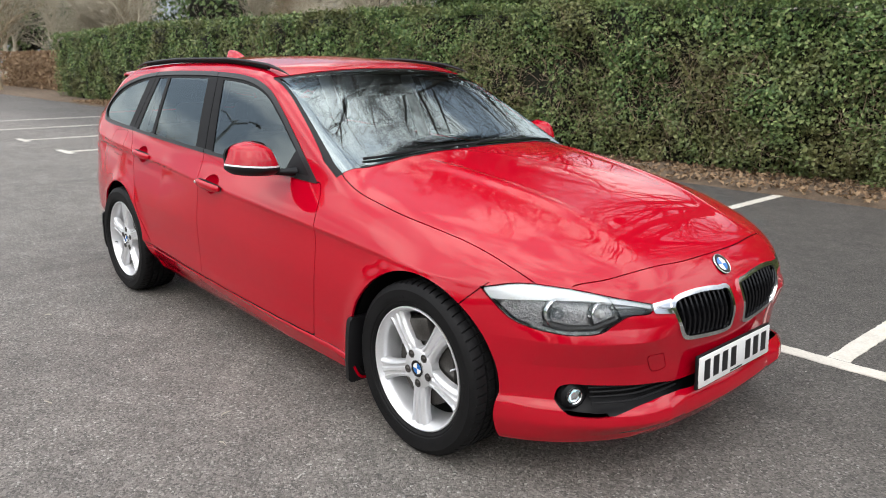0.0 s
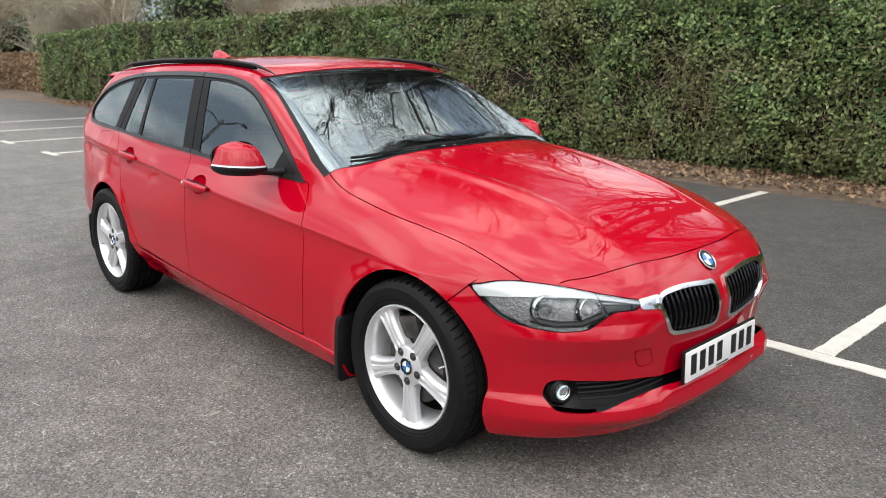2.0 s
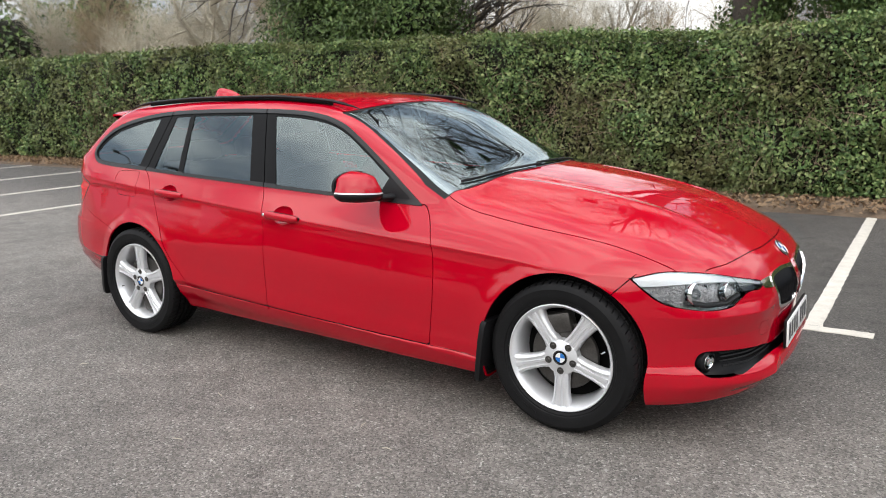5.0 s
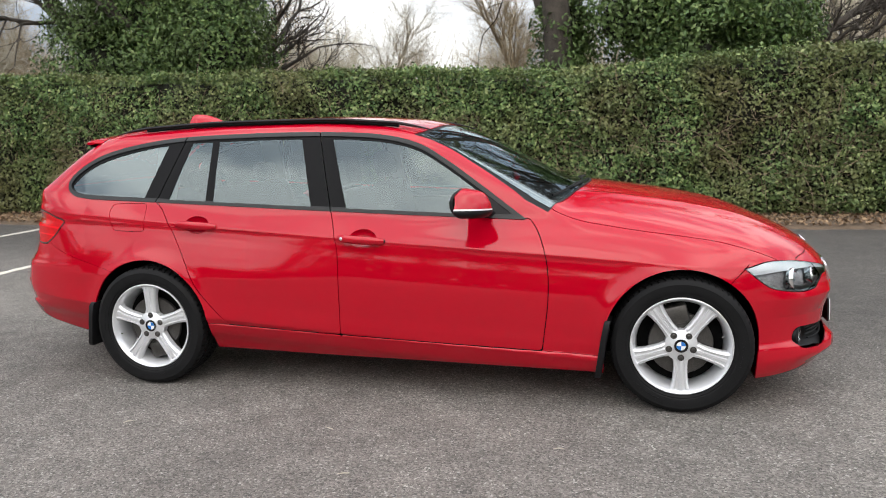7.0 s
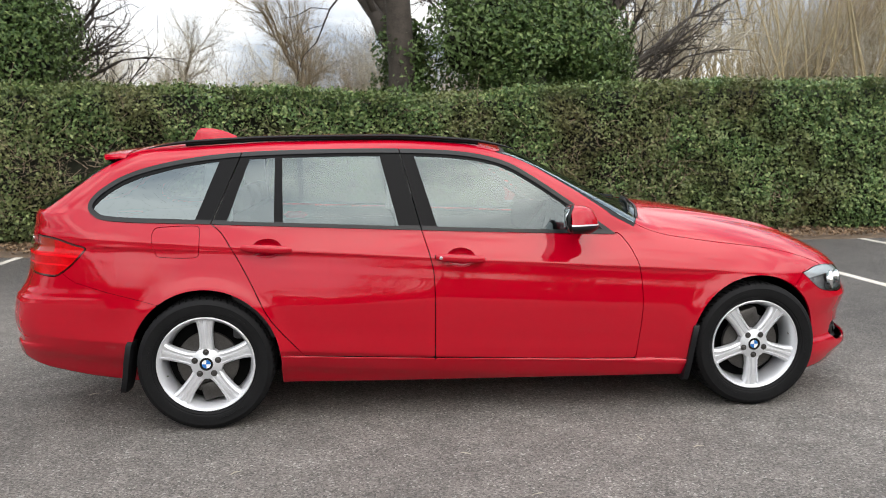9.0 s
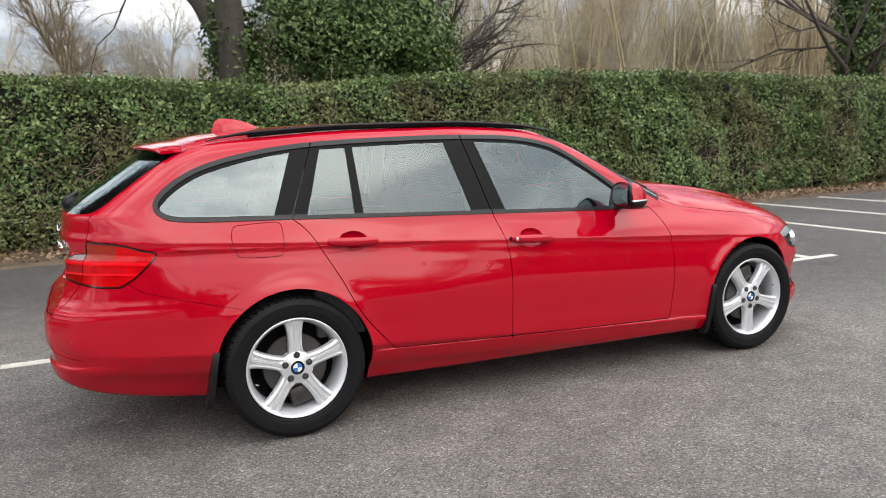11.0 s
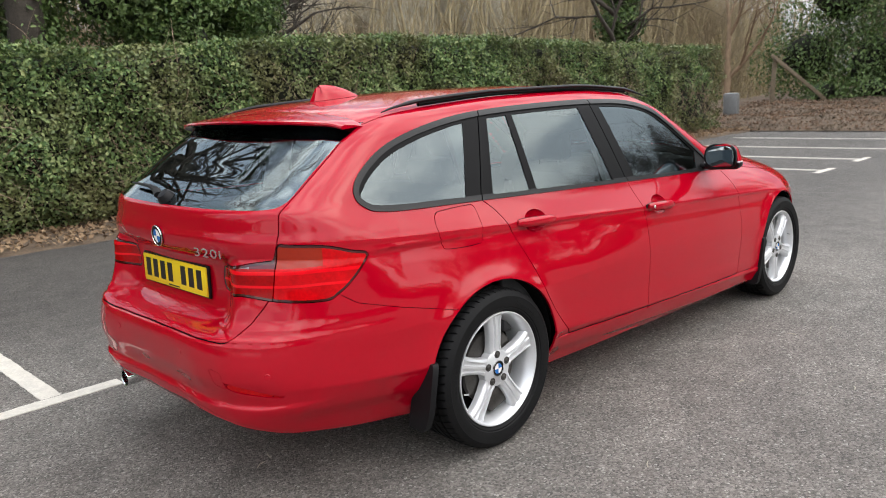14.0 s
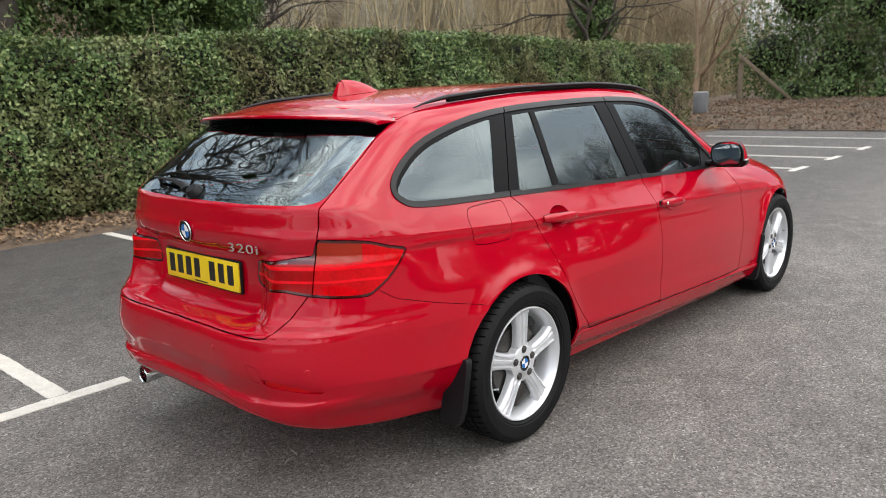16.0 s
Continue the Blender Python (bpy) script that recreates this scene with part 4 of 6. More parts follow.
# number plates, their marks as plain bars
def number_plate(name, m, mat, parent):
    plate = part(name, placed(box((.010, .520, .111)), m), mat, parent, {"front_plate": "white number plate with black marks", "rear_plate": "yellow number plate with black marks"}[name], bevel=.003)
    part("plate_holder", placed(box((.012, .534, .124), (-.007, 0, 0)), m), BLACK_TRIM, plate, bevel=.004)
    at = -.212
    for k, gap in enumerate((0, 0, 0, .0, .045, 0, 0)):
        at += gap
        part("plate_mark", placed(box((.0016, .038, .074), (.0055, at, .004)), m), INK, plate, smooth=False)
        at += .0625
    part("maker_mark", placed(box((.0014, .09, .005), (.0055, 0, -.047)), m), INK, plate, smooth=False)
    return plate


p, n = nose_at(0, .375)
number_plate("front_plate", facing(Vector((2.190, 0, .374)), Vector((1, 0, .04))), WHITE, front_bumper)
number_plate("rear_plate", facing(Vector((tail_at(0, .783)[0].x, 0, .783)), Vector((-1, 0, .03)), .008), YELLOW, tailgate)
p, n = nose_at(0, .700)
roundel(front_bumper, facing(p, n, .003), .041)
p, n = tail_at(0, .942)
roundel(tailgate, facing(p, n, .003), .041)
text = bpy.data.curves.new("model_figures", "FONT")
text.body, text.size, text.extrude, text.space_character = "320i", .046, .0022, 1.15
t_ob = bpy.data.objects.new("model_figures", text)
scene.collection.objects.link(t_ob)
bpy.context.view_layer.update()
t_me = bpy.data.meshes.new_from_object(t_ob.evaluated_get(bpy.context.evaluated_depsgraph_get()))
bpy.data.objects.remove(t_ob)
t_me.materials.clear()
t_me.materials.append(CHROME)
p, n = tail_at(-.355, .914)[0], tail_at(-.355, .945)[1]
t_wide = max(v.co.x for v in t_me.vertices)
for v in t_me.vertices:
    v.co.x = (v.co.x / t_wide - .5) * .153
    v.co.y -= .016
figures = new("model_figures", t_me)
figures.parent = tailgate
figures.matrix_basis = facing(p, n, .015) @ Matrix(((0, 0, 1, 0), (1, 0, 0, 0), (0, 1, 0, 0), (0, 0, 0, 1)))
tagged(figures, label="chrome model figures")

# tail lamps
outer = panel("tail_lamp", "red_lens_outer", LAMP_RED, frames, "red tail lamp", sides="each")
inner = panel("inner_tail_lamp", "red_lens_inner", LAMP_INNER, tailgate, "red inner tail lamp", sides="each")
panel("lamp_edge", "lamp_edge_outer", LAMP_DARK, frames, sides="each")
panel("lamp_edge", "lamp_edge_inner", LAMP_DARK, tailgate, sides="each")
panel("indicator_lens", "indicator_lens", AMBER, frames, "orange indicator lens", sides="each", lift=-.001)
panel("light_bar", "light_bar_outer", LAMP_BRIGHT, frames, sides="each", lift=.0015)
panel("light_bar", "light_bar_inner", LAMP_BRIGHT, tailgate, sides="each", lift=.0015)
panel("reverse_lens", "reverse_lens", REVERSE, tailgate, sides="each")
panel("smoked_lens", "smoked_lens", SMOKE, tailgate, sides="each")
panel("reflector", "reflector", LAMP_RED, rear_bumper, "red bumper reflector", sides="each", lift=-.003)
for y, z in ((-.66, .52), (-.26, .56), (.26, .56), (.66, .52)):
    p, n = tail_at(y, z)
    part("parking_sensor", placed(lathe([(.0, .0016), (.010, .0014), (.0112, .0), (.0112, -.004)], 20, "x"), facing(p, n, .0005)), RED, rear_bumper)
part("exhaust_tip", placed(lathe([(.030, -.10), (.033, .0), (.0375, .004), (.040, .0), (.040, -.22)], 32, "x"), facing(Vector((-2.375, .47, .262)), Vector((-1, 0, -.04)))), CHROME, car, "polished round exhaust tip")
# near-black disc painting the dark inside the pipe
part("exhaust_throat_shade", placed(lathe([(.0, -.09), (.031, -.08)], 24, "x"), facing(Vector((-2.375, .47, .262)), Vector((-1, 0, -.04)))), SHADOW, car)


# door handles
def bar_handle(door, s, hx, hz, slope, lock):
    pts, rad = [], []
    for u in np.linspace(-1, 1, 13):
        x = hx + u * .120
        z = hz - u * slope * .12 + .002
        y = car_side(np.array(x), np.array(z)) + .005 + .017 * (1 - abs(u) ** 3)
        pts.append((x, s * y, z))
        rad.append(.0130 * (1 - .40 * abs(u) ** 5))
    h = part("door_handle", tube(pts, rad, 12, squash=1.55), RED, door, "body-coloured bar handle")
    # added black tube standing in for the shadow round the handle
    pad, prad = [], []
    for u in np.linspace(-1.045, 1.045, 15):
        x, z = hx + u * .120, hz - u * slope * .12 + .002
        pad.append((x, s * (car_side(np.array(x), np.array(z)) - .0050), z))
        prad.append(.0046 * (1 - .5 * abs(u / 1.05) ** 5))
    part("handle_gasket", tube(pad, prad, 12, squash=3.6), RUBBER, h, "thin black handle gasket")
    if lock:
        y = car_side(np.array(hx - .100), np.array(hz + .01)) + .0265
        part("lock", placed(lathe([(.0, .002), (.006, .002), (.0085, .0)], 16), pose(hx - .098, s * y, hz + .008, 0, 0, 0 if s > 0 else 180)), CHROME, h)


for i, s in enumerate((-1, 1)):
    bar_handle(front_doors[i], s, -.155, .812, .07, s < 0)
    bar_handle(rear_doors[i], s, -1.100, .874, .06, False)


# door mirrors
def door_mirror(door, s):
    """A swept housing: painted cap, bright strip, black foot and a glass that looks back."""
    cx, cyy, cz = .404, .945, 1.005

    def shell_(lo, hi, grow, name, mat, label=""):
        bm, rows2 = bmesh.new(), []
        for v in np.linspace(lo, hi, 12):
            row = []
            for a in np.linspace(0, 2 * math.pi, 40, endpoint=False):
                c, d = math.cos(a), math.sin(a)
                ring = (1 - .92 * max(0, (v - .45) / .55) ** 2.6) ** .6 * (1 - .35 * max(0, (-v - .5) / .5) ** 2) * (1 - .13 * (v + 1))
                ring *= 1.12
                ex = math.copysign(abs(c) ** .75, c) * ring
                ey = math.copysign(abs(d) ** .80, d) * ring
                x = cx + (ex * .116 * (1 - .25 * (ey > 0) * ey) if ex > 0 else ex * .020) - .020 * v * (v > 0) - .035 * ey * ey * (ey > 0)
                y = cyy + ey * (.098 - .012 * v)
                row.append(bm.verts.new((x * 1.0, s * (y + grow * .0), cz + v * .070 + .006 * ey)))
            rows2.append(row)
        for p_, q_ in zip(rows2, rows2[1:]):
            for k in range(40):
                bm.faces.new((p_[k], p_[(k + 1) % 40], q_[(k + 1) % 40], q_[k]))
        bm.faces.new(rows2[0][::-1])
        bm.faces.new(rows2[-1])
        return part(name, bm, mat, mirror_root if name != "door_mirror" else door, label)

    global mirror_root
    mirror_root = None
    mirror_root = shell_(-.36, 1.0, 0, "door_mirror", RED, "red mirror cap over a black foot")
    mirror_root.name = "door_mirror"
    shell_(-.47, -.37, 0, "indicator_strip", SILVER_BROW, "pale indicator strip")
    shell_(-1.0, -.48, 0, "mirror_base", BLACK_TRIM)
    part("mirror_arm", tube([(.44, s * .885, .948), (.475, s * .83, .940), (.49, s * .775, .938)], [.020, .019, .024], 12, squash=.8), BLACK_TRIM, mirror_root)
    for name, dx, ry_, rz_, mat in (("mirror_bezel", .0, .098, .069, BLACK_TRIM), ("mirror_glass", -.006, .087, .058, MIRROR)):
        bm = bmesh.new()
        rims = []
        for back in (0, .014):
            rims.append([bm.verts.new((.378 + dx + back - .036 * max(0, math.sin(a)) ** 2, s * (cyy + ry_ * math.copysign(abs(math.sin(a)) ** .75, math.sin(a))), 1.006 + rz_ * math.copysign(abs(math.cos(a)) ** .75, math.cos(a)))) for a in np.linspace(0, 2 * math.pi, 36, endpoint=False)])
        bm.faces.new(rims[0])
        for k in range(36):
            bm.faces.new((rims[0][k], rims[0][(k + 1) % 36], rims[1][(k + 1) % 36], rims[1][k]))
        part(name, bm, mat, mirror_root, smooth=False)


for i, s in enumerate((-1, 1)):
    door_mirror(front_doors[i], s)

# roof rails, aerial, spoiler
for s in (-1, 1):
    pts, rad = [], []
    for u in np.linspace(0, 1, 40):
        x = .17 - 1.87 * u
        lift_ = .018 * min(1, (u / .10), ((1 - u) / .10)) ** .6 - .004
        y = .592 - .012 * math.sin(math.pi * u) - .05 * max(0, u - .8) ** 1.3
        pts.append((x, s * y, float(ROOF(x)) - .10 * y * y + lift_))
    rad = [.0108 * min(1, .25 + 9 * min(u, 1 - u)) for u in np.linspace(0, 1, 40)]
    part("roof_rail", tube(pts, rad, 10, squash=.8), BLACK_TRIM, roof, "black roof rail")
    pts2 = [(p_[0], p_[1], p_[2] - .012) for p_ in pts[4:-4]]
    part("rail_foot", tube(pts2, .010, 6), SHADOW, roof)
bm = bmesh.new()
grid = []
for u in np.linspace(0, 1, 13):
    x = -1.345 - .245 * u
    zr = float(ROOF(x)) + .001
    h = .006 + .060 * (1 - (1 - min(1, u / .85)) ** 2) * (1 if u < .85 else 1 - .12 * (u - .85) / .15)
    w = .040 * math.sin(math.pi * min(1, .12 + u * .62)) * (1 if u < .8 else .55 + .45 * (1 - u) / .2)
    grid.append([bm.verts.new((x + .028 * (z_ / .066) * (u > .9) , y_, zr + z_)) for y_, z_ in ((-w, 0), (-w * .72, h * .45), (-w * .38, h * .85), (0, h), (w * .38, h * .85), (w * .72, h * .45), (w, 0))])
for a, b in zip(grid, grid[1:]):
    for j in range(6):
        bm.faces.new((a[j], a[j + 1], b[j + 1], b[j]))
bm.faces.new(grid[0][::-1])
bm.faces.new(grid[-1])
part("roof_aerial", bm, RED, roof, "red shark-fin aerial")
bm = bmesh.new()
grid = []
for y in np.linspace(-.598, .598, 41):
    e = max(0, (abs(y) - .53) / .068)
    xt = -1.998 + .25 * y * y + .006 * e * e
    zt = 1.350 - .05 * y * y - .010 * e * e
    x0 = -1.803
    z0 = skin_at((x0, y, 1.0), (0, 0, 1))[0].z + .002
    xm = (x0 + xt) / 2
    zm = (z0 + zt) / 2 + .004
    xb = -1.850
    grid.append([bm.verts.new(q) for q in ((x0, y, z0), (xm, y, zm), (xt + .02, y, zt + .004), (xt + .003, y, zt), (xt, y, zt - .006), (xt + .004, y, zt - .012), (xt + .05, y, zt - .026), (xb, y, 1.296 - .03 * y * y))])
for a, b in zip(grid, grid[1:]):
    for j in range(5):
        bm.faces.new((a[j], a[j + 1], b[j + 1], b[j]))
for side_ in (grid[0][:6], grid[-1][:6][::-1]):
    bm.faces.new(side_)
under_ = [[v.co.copy() for v in row[5:]] for row in grid]
spoiler = part("roof_spoiler", bm, RED, tailgate, "red roof spoiler")
bm = bmesh.new()
low = [[bm.verts.new(q) for q in row] for row in under_]
for a, b in zip(low, low[1:]):
    for j in range(2):
        bm.faces.new((a[j], a[j + 1], b[j + 1], b[j]))
part("spoiler_underside", bm, GLOSS_BLACK, spoiler)
part("high_brake_light", box((.006, .26, .016), (-1.905, 0, 1.315), (0, 25, 0)), LAMP_DARK, spoiler, bevel=.003)

# wipers
def screen_at(y, up):
    """A point of the windscreen, so far behind the bonnet's edge."""
    return skin_at((.930 - .30 * y * y - up, y, .7), (0, 0, 1))


for y0, u0, y1, u1 in ((-.08, -.004, -.60, .012), (.50, -.004, -.02, .016)):
    a = [screen_at(y0 + (y1 - y0) * u, u0 + (u1 - u0) * u) for u in np.linspace(0, .62, 9)]
    arm = part("wiper", tube([p_ + n_ * (.013 - .003 * k / 8) for k, (p_, n_) in enumerate(a)], [.0055 - .00025 * k for k in range(9)], 8), BLACK_TRIM, screen, "black wiper arm")
    b = [screen_at(y0 + (y1 - y0) * u, u0 + .018 + (u1 - u0) * u) for u in np.linspace(.10, 1.05, 11)]
    part("wiper_blade", tube([p_ + n_ * .007 for p_, n_ in b], .0042, 6, squash=1.6), BLACK_TRIM, arm)
p0, n0 = tail_at(.0, 1.085)
wpts = [tail_at(y, z) for y, z in ((.03, 1.075), (.10, 1.090), (.18, 1.098), (.28, 1.100), (.38, 1.100))]
rear_wiper = part("rear_wiper", tube([p_ + n_ * .020 for p_, n_ in wpts], [.020, .015, .011, .008, .005], 10, squash=.7), BLACK_TRIM, tailgate, "black rear wiper")
part("wiper_pivot", placed(lathe([(.0, .030), (.022, .028), (.030, .016), (.034, .0)], 24, "x"), facing(*tail_at(.0, 1.078), .0) ), BLACK_TRIM, rear_wiper)
# cowl in front of the windscreen
bm = bmesh.new()
rows3 = []
for k in range(3):
    row = []
    for y in np.linspace(-.66, .66, 41):
        x = .954 - .30 * y * y - .006 * k
        p_, n_ = skin_at((x, y, .7), (0, 0, 1))
        row.append(bm.verts.new(p_ + n_ * (.002 if k != 1 else .003)))
    rows3.append(row)
for a, b in zip(rows3, rows3[1:]):
    for j in range(40):
        bm.faces.new((a[j], a[j + 1], b[j + 1], b[j]))
part("scuttle", bm, BLACK_TRIM, screen, "black plastic scuttle panel")

# mud flaps
for hub, back in ((HUB_X, -1), (-HUB_X, -1)):
    for s in (-1, 1):
        bm = bmesh.new()
        grid = []
        w1, dz, dy = (.906, 0, 0) if hub > 0 else (.862, .036, .07)
        for z, dx, y0, y1 in ((.150 + dz, .026, .70 + dy, w1 - .012), (.165 + dz, .022, .69 + dy, w1), (.25, .010, .69 + dy, w1 + .010), (.36, -.006, .70 + dy, w1 + .016), (.425, -.018, .74 + dy, w1 + .016), (.440, -.024, .80, w1 + .008)):
            x = hub - ARCH_R - dx + (.022 if hub > 0 else .008)
            grid.append([bm.verts.new(q) for q in ((x, s * y0, z), (x - .004, s * (y1 - .012), z), (x - .010, s * y1, z), (x - .036, s * (y1 - .004), z), (x - .030, s * y0, z))])
        for a, b in zip(grid, grid[1:]):
            for j in range(5):
                bm.faces.new((a[j], a[(j + 1) % 5], b[(j + 1) % 5], b[j]))
        bm.faces.new(grid[0][::-1])
        bm.faces.new(grid[-1])
        part("mud_flap", bm, BLACK_TRIM, car, "black rubber mud flap")


# cabin
def car_seat(at, wide, name="front_seat"):
    seat = part(name, box((.50, wide, .16), (at[0] + .10, at[1], .42), (0, -6, 0)), CABIN, car, "dark cloth car seat", bevel=.05)
    part("backrest", box((.15, wide * .96, .60), (at[0] - .20, at[1], .74), (0, -18, 0)), CABIN, seat, bevel=.055)
    return seat


for y in (-.37, .37):
    s_ = car_seat((-.10, y), .50)
    part("headrest", box((.10, .27, .17), (-.40, y, 1.13), (0, -12, 0)), CABIN, s_, bevel=.045)
    for d in (-.06, .06):
        part("headrest_post", tube([(-.385, y + d, 1.0), (-.395, y + d, 1.09)], .006), CHROME, s_)
bench = car_seat((-.98, 0), 1.26, "rear_bench")
for y in (-.40, 0, .40):
    part("headrest", box((.09, .25, .13), (-1.28, y, 1.09), (0, -12, 0)), CABIN, bench, bevel=.04)
part("dashboard", box((.42, 1.34, .20), (.60, 0, .88), (0, 8, 0)), CABIN, car, bevel=.06)
part("instrument_hood", box((.22, .40, .09), (.50, -.37, .965), (0, 6, 0)), CABIN, car, bevel=.035)
rimw = placed(lathe([(.178 + .014 * math.cos(a), .014 * math.sin(a)) for a in np.linspace(0, 2 * math.pi, 10, endpoint=False)], 40, "x", close=True), pose(.33, -.37, .885, 0, 24, 0))
steer = part("steering_wheel", rimw, CABIN, car)
part("wheel_boss", placed(lathe([(.0, -.03), (.07, -.025), (.085, .01), (.05, .06)], 24, "x"), pose(.33, -.37, .885, 0, 24, 0)), CABIN, steer)
for a in (0, 2.2, 4.1):
    part("wheel_spoke", placed(tube([(0, 0, 0), (0, .175 * math.sin(a + 1.57), .175 * math.cos(a + 1.57))], .014, 6), pose(.335, -.37, .885, 0, 24, 0)), CABIN, steer)
part("headliner", box((1.55, 1.02, .02), (-.86, 0, 1.368)), HEADLINER, car, bevel=.008)
part("cabin_floor", box((3.2, 1.3, .04), (-.55, 0, .31)), CABIN, car)
part("load_cover", box((.55, 1.20, .02), (-1.72, 0, .96)), CABIN, car, bevel=.008)
for s in (-1, 1):
    part("door_card", box((1.85, .05, .46), (-.36, s * .775, .65)), CABIN, car, bevel=.02)
    part("b_pillar_lining", box((.09, .03, .42), (-.42, s * .69, 1.13), (s * 22, 0, 0)), HEADLINER, car, bevel=.01)
    part("c_pillar_lining", box((.14, .03, .40), (-1.34, s * .68, 1.15), (s * 22, 0, 0)), HEADLINER, car, bevel=.01)
part("interior_mirror", box((.03, .22, .06), (.24, 0, 1.27), (0, 10, 0)), GLOSS_BLACK, screen, bevel=.012)

# ---- car park: tarmac, bay lines, leaf litter ----
def tarmac_material():
    m = bpy.data.materials.new("worn_tarmac")
    m.use_nodes = True
    n, l = m.node_tree.nodes, m.node_tree.links
    b = n["Principled BSDF"]
    tc = n.new("ShaderNodeTexCoord")
    chips = n.new("ShaderNodeTexVoronoi")
    chips.inputs["Scale"].default_value = 125
    grit = n.new("ShaderNodeTexVoronoi")
    grit.inputs["Scale"].default_value = 310
    patch = n.new("ShaderNodeTexNoise")
    patch.inputs["Scale"].default_value, patch.inputs["Detail"].default_value = .55, 6
    stain = n.new("ShaderNodeTexNoise")
    stain.inputs["Scale"].default_value, stain.inputs["Detail"].default_value = 5.0, 6
    for t in (chips, grit, patch, stain):
        l.new(tc.outputs["Object"], t.inputs["Vector"])
    tone = n.new("ShaderNodeSeparateColor")
    l.new(chips.outputs["Color"], tone.inputs["Color"])
    ramp = n.new("ShaderNodeValToRGB")
    e = ramp.color_ramp.elements
    e[0].position, e[0].color = 0.0, (0.078, 0.071, 0.064, 1)
    e[1].position, e[1].color = 1.0, (0.45, 0.432, 0.40, 1)
    for pos, c in ((.35, (0.152, 0.139, 0.125, 1)), (.80, (0.228, 0.208, 0.187, 1)), (.965, (0.305, 0.281, 0.254, 1))):
        k = e.new(pos)
        k.color = c
    l.new(tone.outputs["Red"], ramp.inputs["Fac"])
    # the bays are less bleached than the lane
    sep = n.new("ShaderNodeSeparateXYZ")
    l.new(tc.outputs["Object"], sep.inputs["Vector"])
    wob = n.new("ShaderNodeMath")
    wob.operation = "MULTIPLY_ADD"
    wob.inputs[1].default_value = 1.4
    l.new(patch.outputs["Fac"], wob.inputs[0])
    l.new(sep.outputs["Y"], wob.inputs[2])
    skew = n.new("ShaderNodeMapRange")
    skew.inputs["From Min"].default_value, skew.inputs["From Max"].default_value = -3.0, 3.5
    skew.inputs["To Min"].default_value, skew.inputs["To Max"].default_value = -1.4, 1.7
    l.new(sep.outputs["X"], skew.inputs["Value"])
    edge = n.new("ShaderNodeMath")
    edge.operation = "ADD"
    l.new(wob.outputs[0], edge.inputs[0])
    l.new(skew.outputs["Result"], edge.inputs[1])
    bay = n.new("ShaderNodeMapRange")
    bay.interpolation_type = "SMOOTHSTEP"
    bay.inputs["From Min"].default_value, bay.inputs["From Max"].default_value = .9, 3.4
    bay.inputs["To Min"].default_value, bay.inputs["To Max"].default_value = 1.04, .52
    l.new(edge.outputs[0], bay.inputs["Value"])
    both = n.new("ShaderNodeMath")
    both.operation = "ADD"
    l.new(patch.outputs["Fac"], both.inputs[0])
    l.new(stain.outputs["Fac"], both.inputs[1])
    wear = n.new("ShaderNodeMapRange")
    wear.inputs["From Min"].default_value, wear.inputs["From Max"].default_value = .7, 1.3
    wear.inputs["To Min"].default_value, wear.inputs["To Max"].default_value = .72, 1.28
    l.new(both.outputs[0], wear.inputs["Value"])
    mul = n.new("ShaderNodeMath")
    mul.operation = "MULTIPLY"
    l.new(wear.outputs["Result"], mul.inputs[0])
    l.new(bay.outputs["Result"], mul.inputs[1])
    hsv = n.new("ShaderNodeHueSaturation")
    l.new(ramp.outputs["Color"], hsv.inputs["Color"])
    l.new(mul.outputs[0], hsv.inputs["Value"])
    l.new(hsv.outputs["Color"], b.inputs["Base Color"])
    b.inputs["Roughness"].default_value, b.inputs["Specular IOR Level"].default_value = .66, .5
    add = n.new("ShaderNodeMath")
    add.operation = "ADD"
    l.new(chips.outputs["Distance"], add.inputs[0])
    l.new(grit.outputs["Distance"], add.inputs[1])
    bump = n.new("ShaderNodeBump")
    bump.invert = True
    bump.inputs["Strength"].default_value, bump.inputs["Distance"].default_value = .9, .006
    l.new(add.outputs[0], bump.inputs["Height"])
    l.new(bump.outputs["Normal"], b.inputs["Normal"])
    return m


def worn_paint():
    m = material("worn_white_line", (0.60, 0.565, 0.50), rough=.65, vary=.15, vary_scale=9, bump=.5, bump_scale=160)
    return m


TARMAC, LINE = tarmac_material(), worn_paint()
ground = part("ground", box((500, 500, .2), (0, 0, -.1)), TARMAC, smooth=False)
tagged(ground, "grey worn tarmac of a car park with pale chippings", "ground", kind="structure")


def worn_strip(x0, x1, y0, y1, seed):
    """A painted strip with ragged edges, a few millimetres proud."""
    rnd = random.Random(seed)
    bm = bmesh.new()
    along_x = (x1 - x0) > (y1 - y0)
    n = max(6, int(max(x1 - x0, y1 - y0) / .04))
    rows_ = []
    for i in range(n + 1):
        u = i / n
        j = [rnd.uniform(-.004, .004) for _ in range(2)]
        if along_x:
            a, b = (x0 + (x1 - x0) * u, y0 + j[0]), (x0 + (x1 - x0) * u, y1 + j[1])
        else:
            a, b = (x0 + j[0], y0 + (y1 - y0) * u), (x1 + j[1], y0 + (y1 - y0) * u)
        rows_.append([bm.verts.new((*a, .0)), bm.verts.new((*a, .004)), bm.verts.new((*b, .004)), bm.verts.new((*b, .0))])
    for p, q in zip(rows_, rows_[1:]):
        for k in range(3):
            bm.faces.new((p[k], q[k], q[k + 1], p[k + 1]))
    return bm


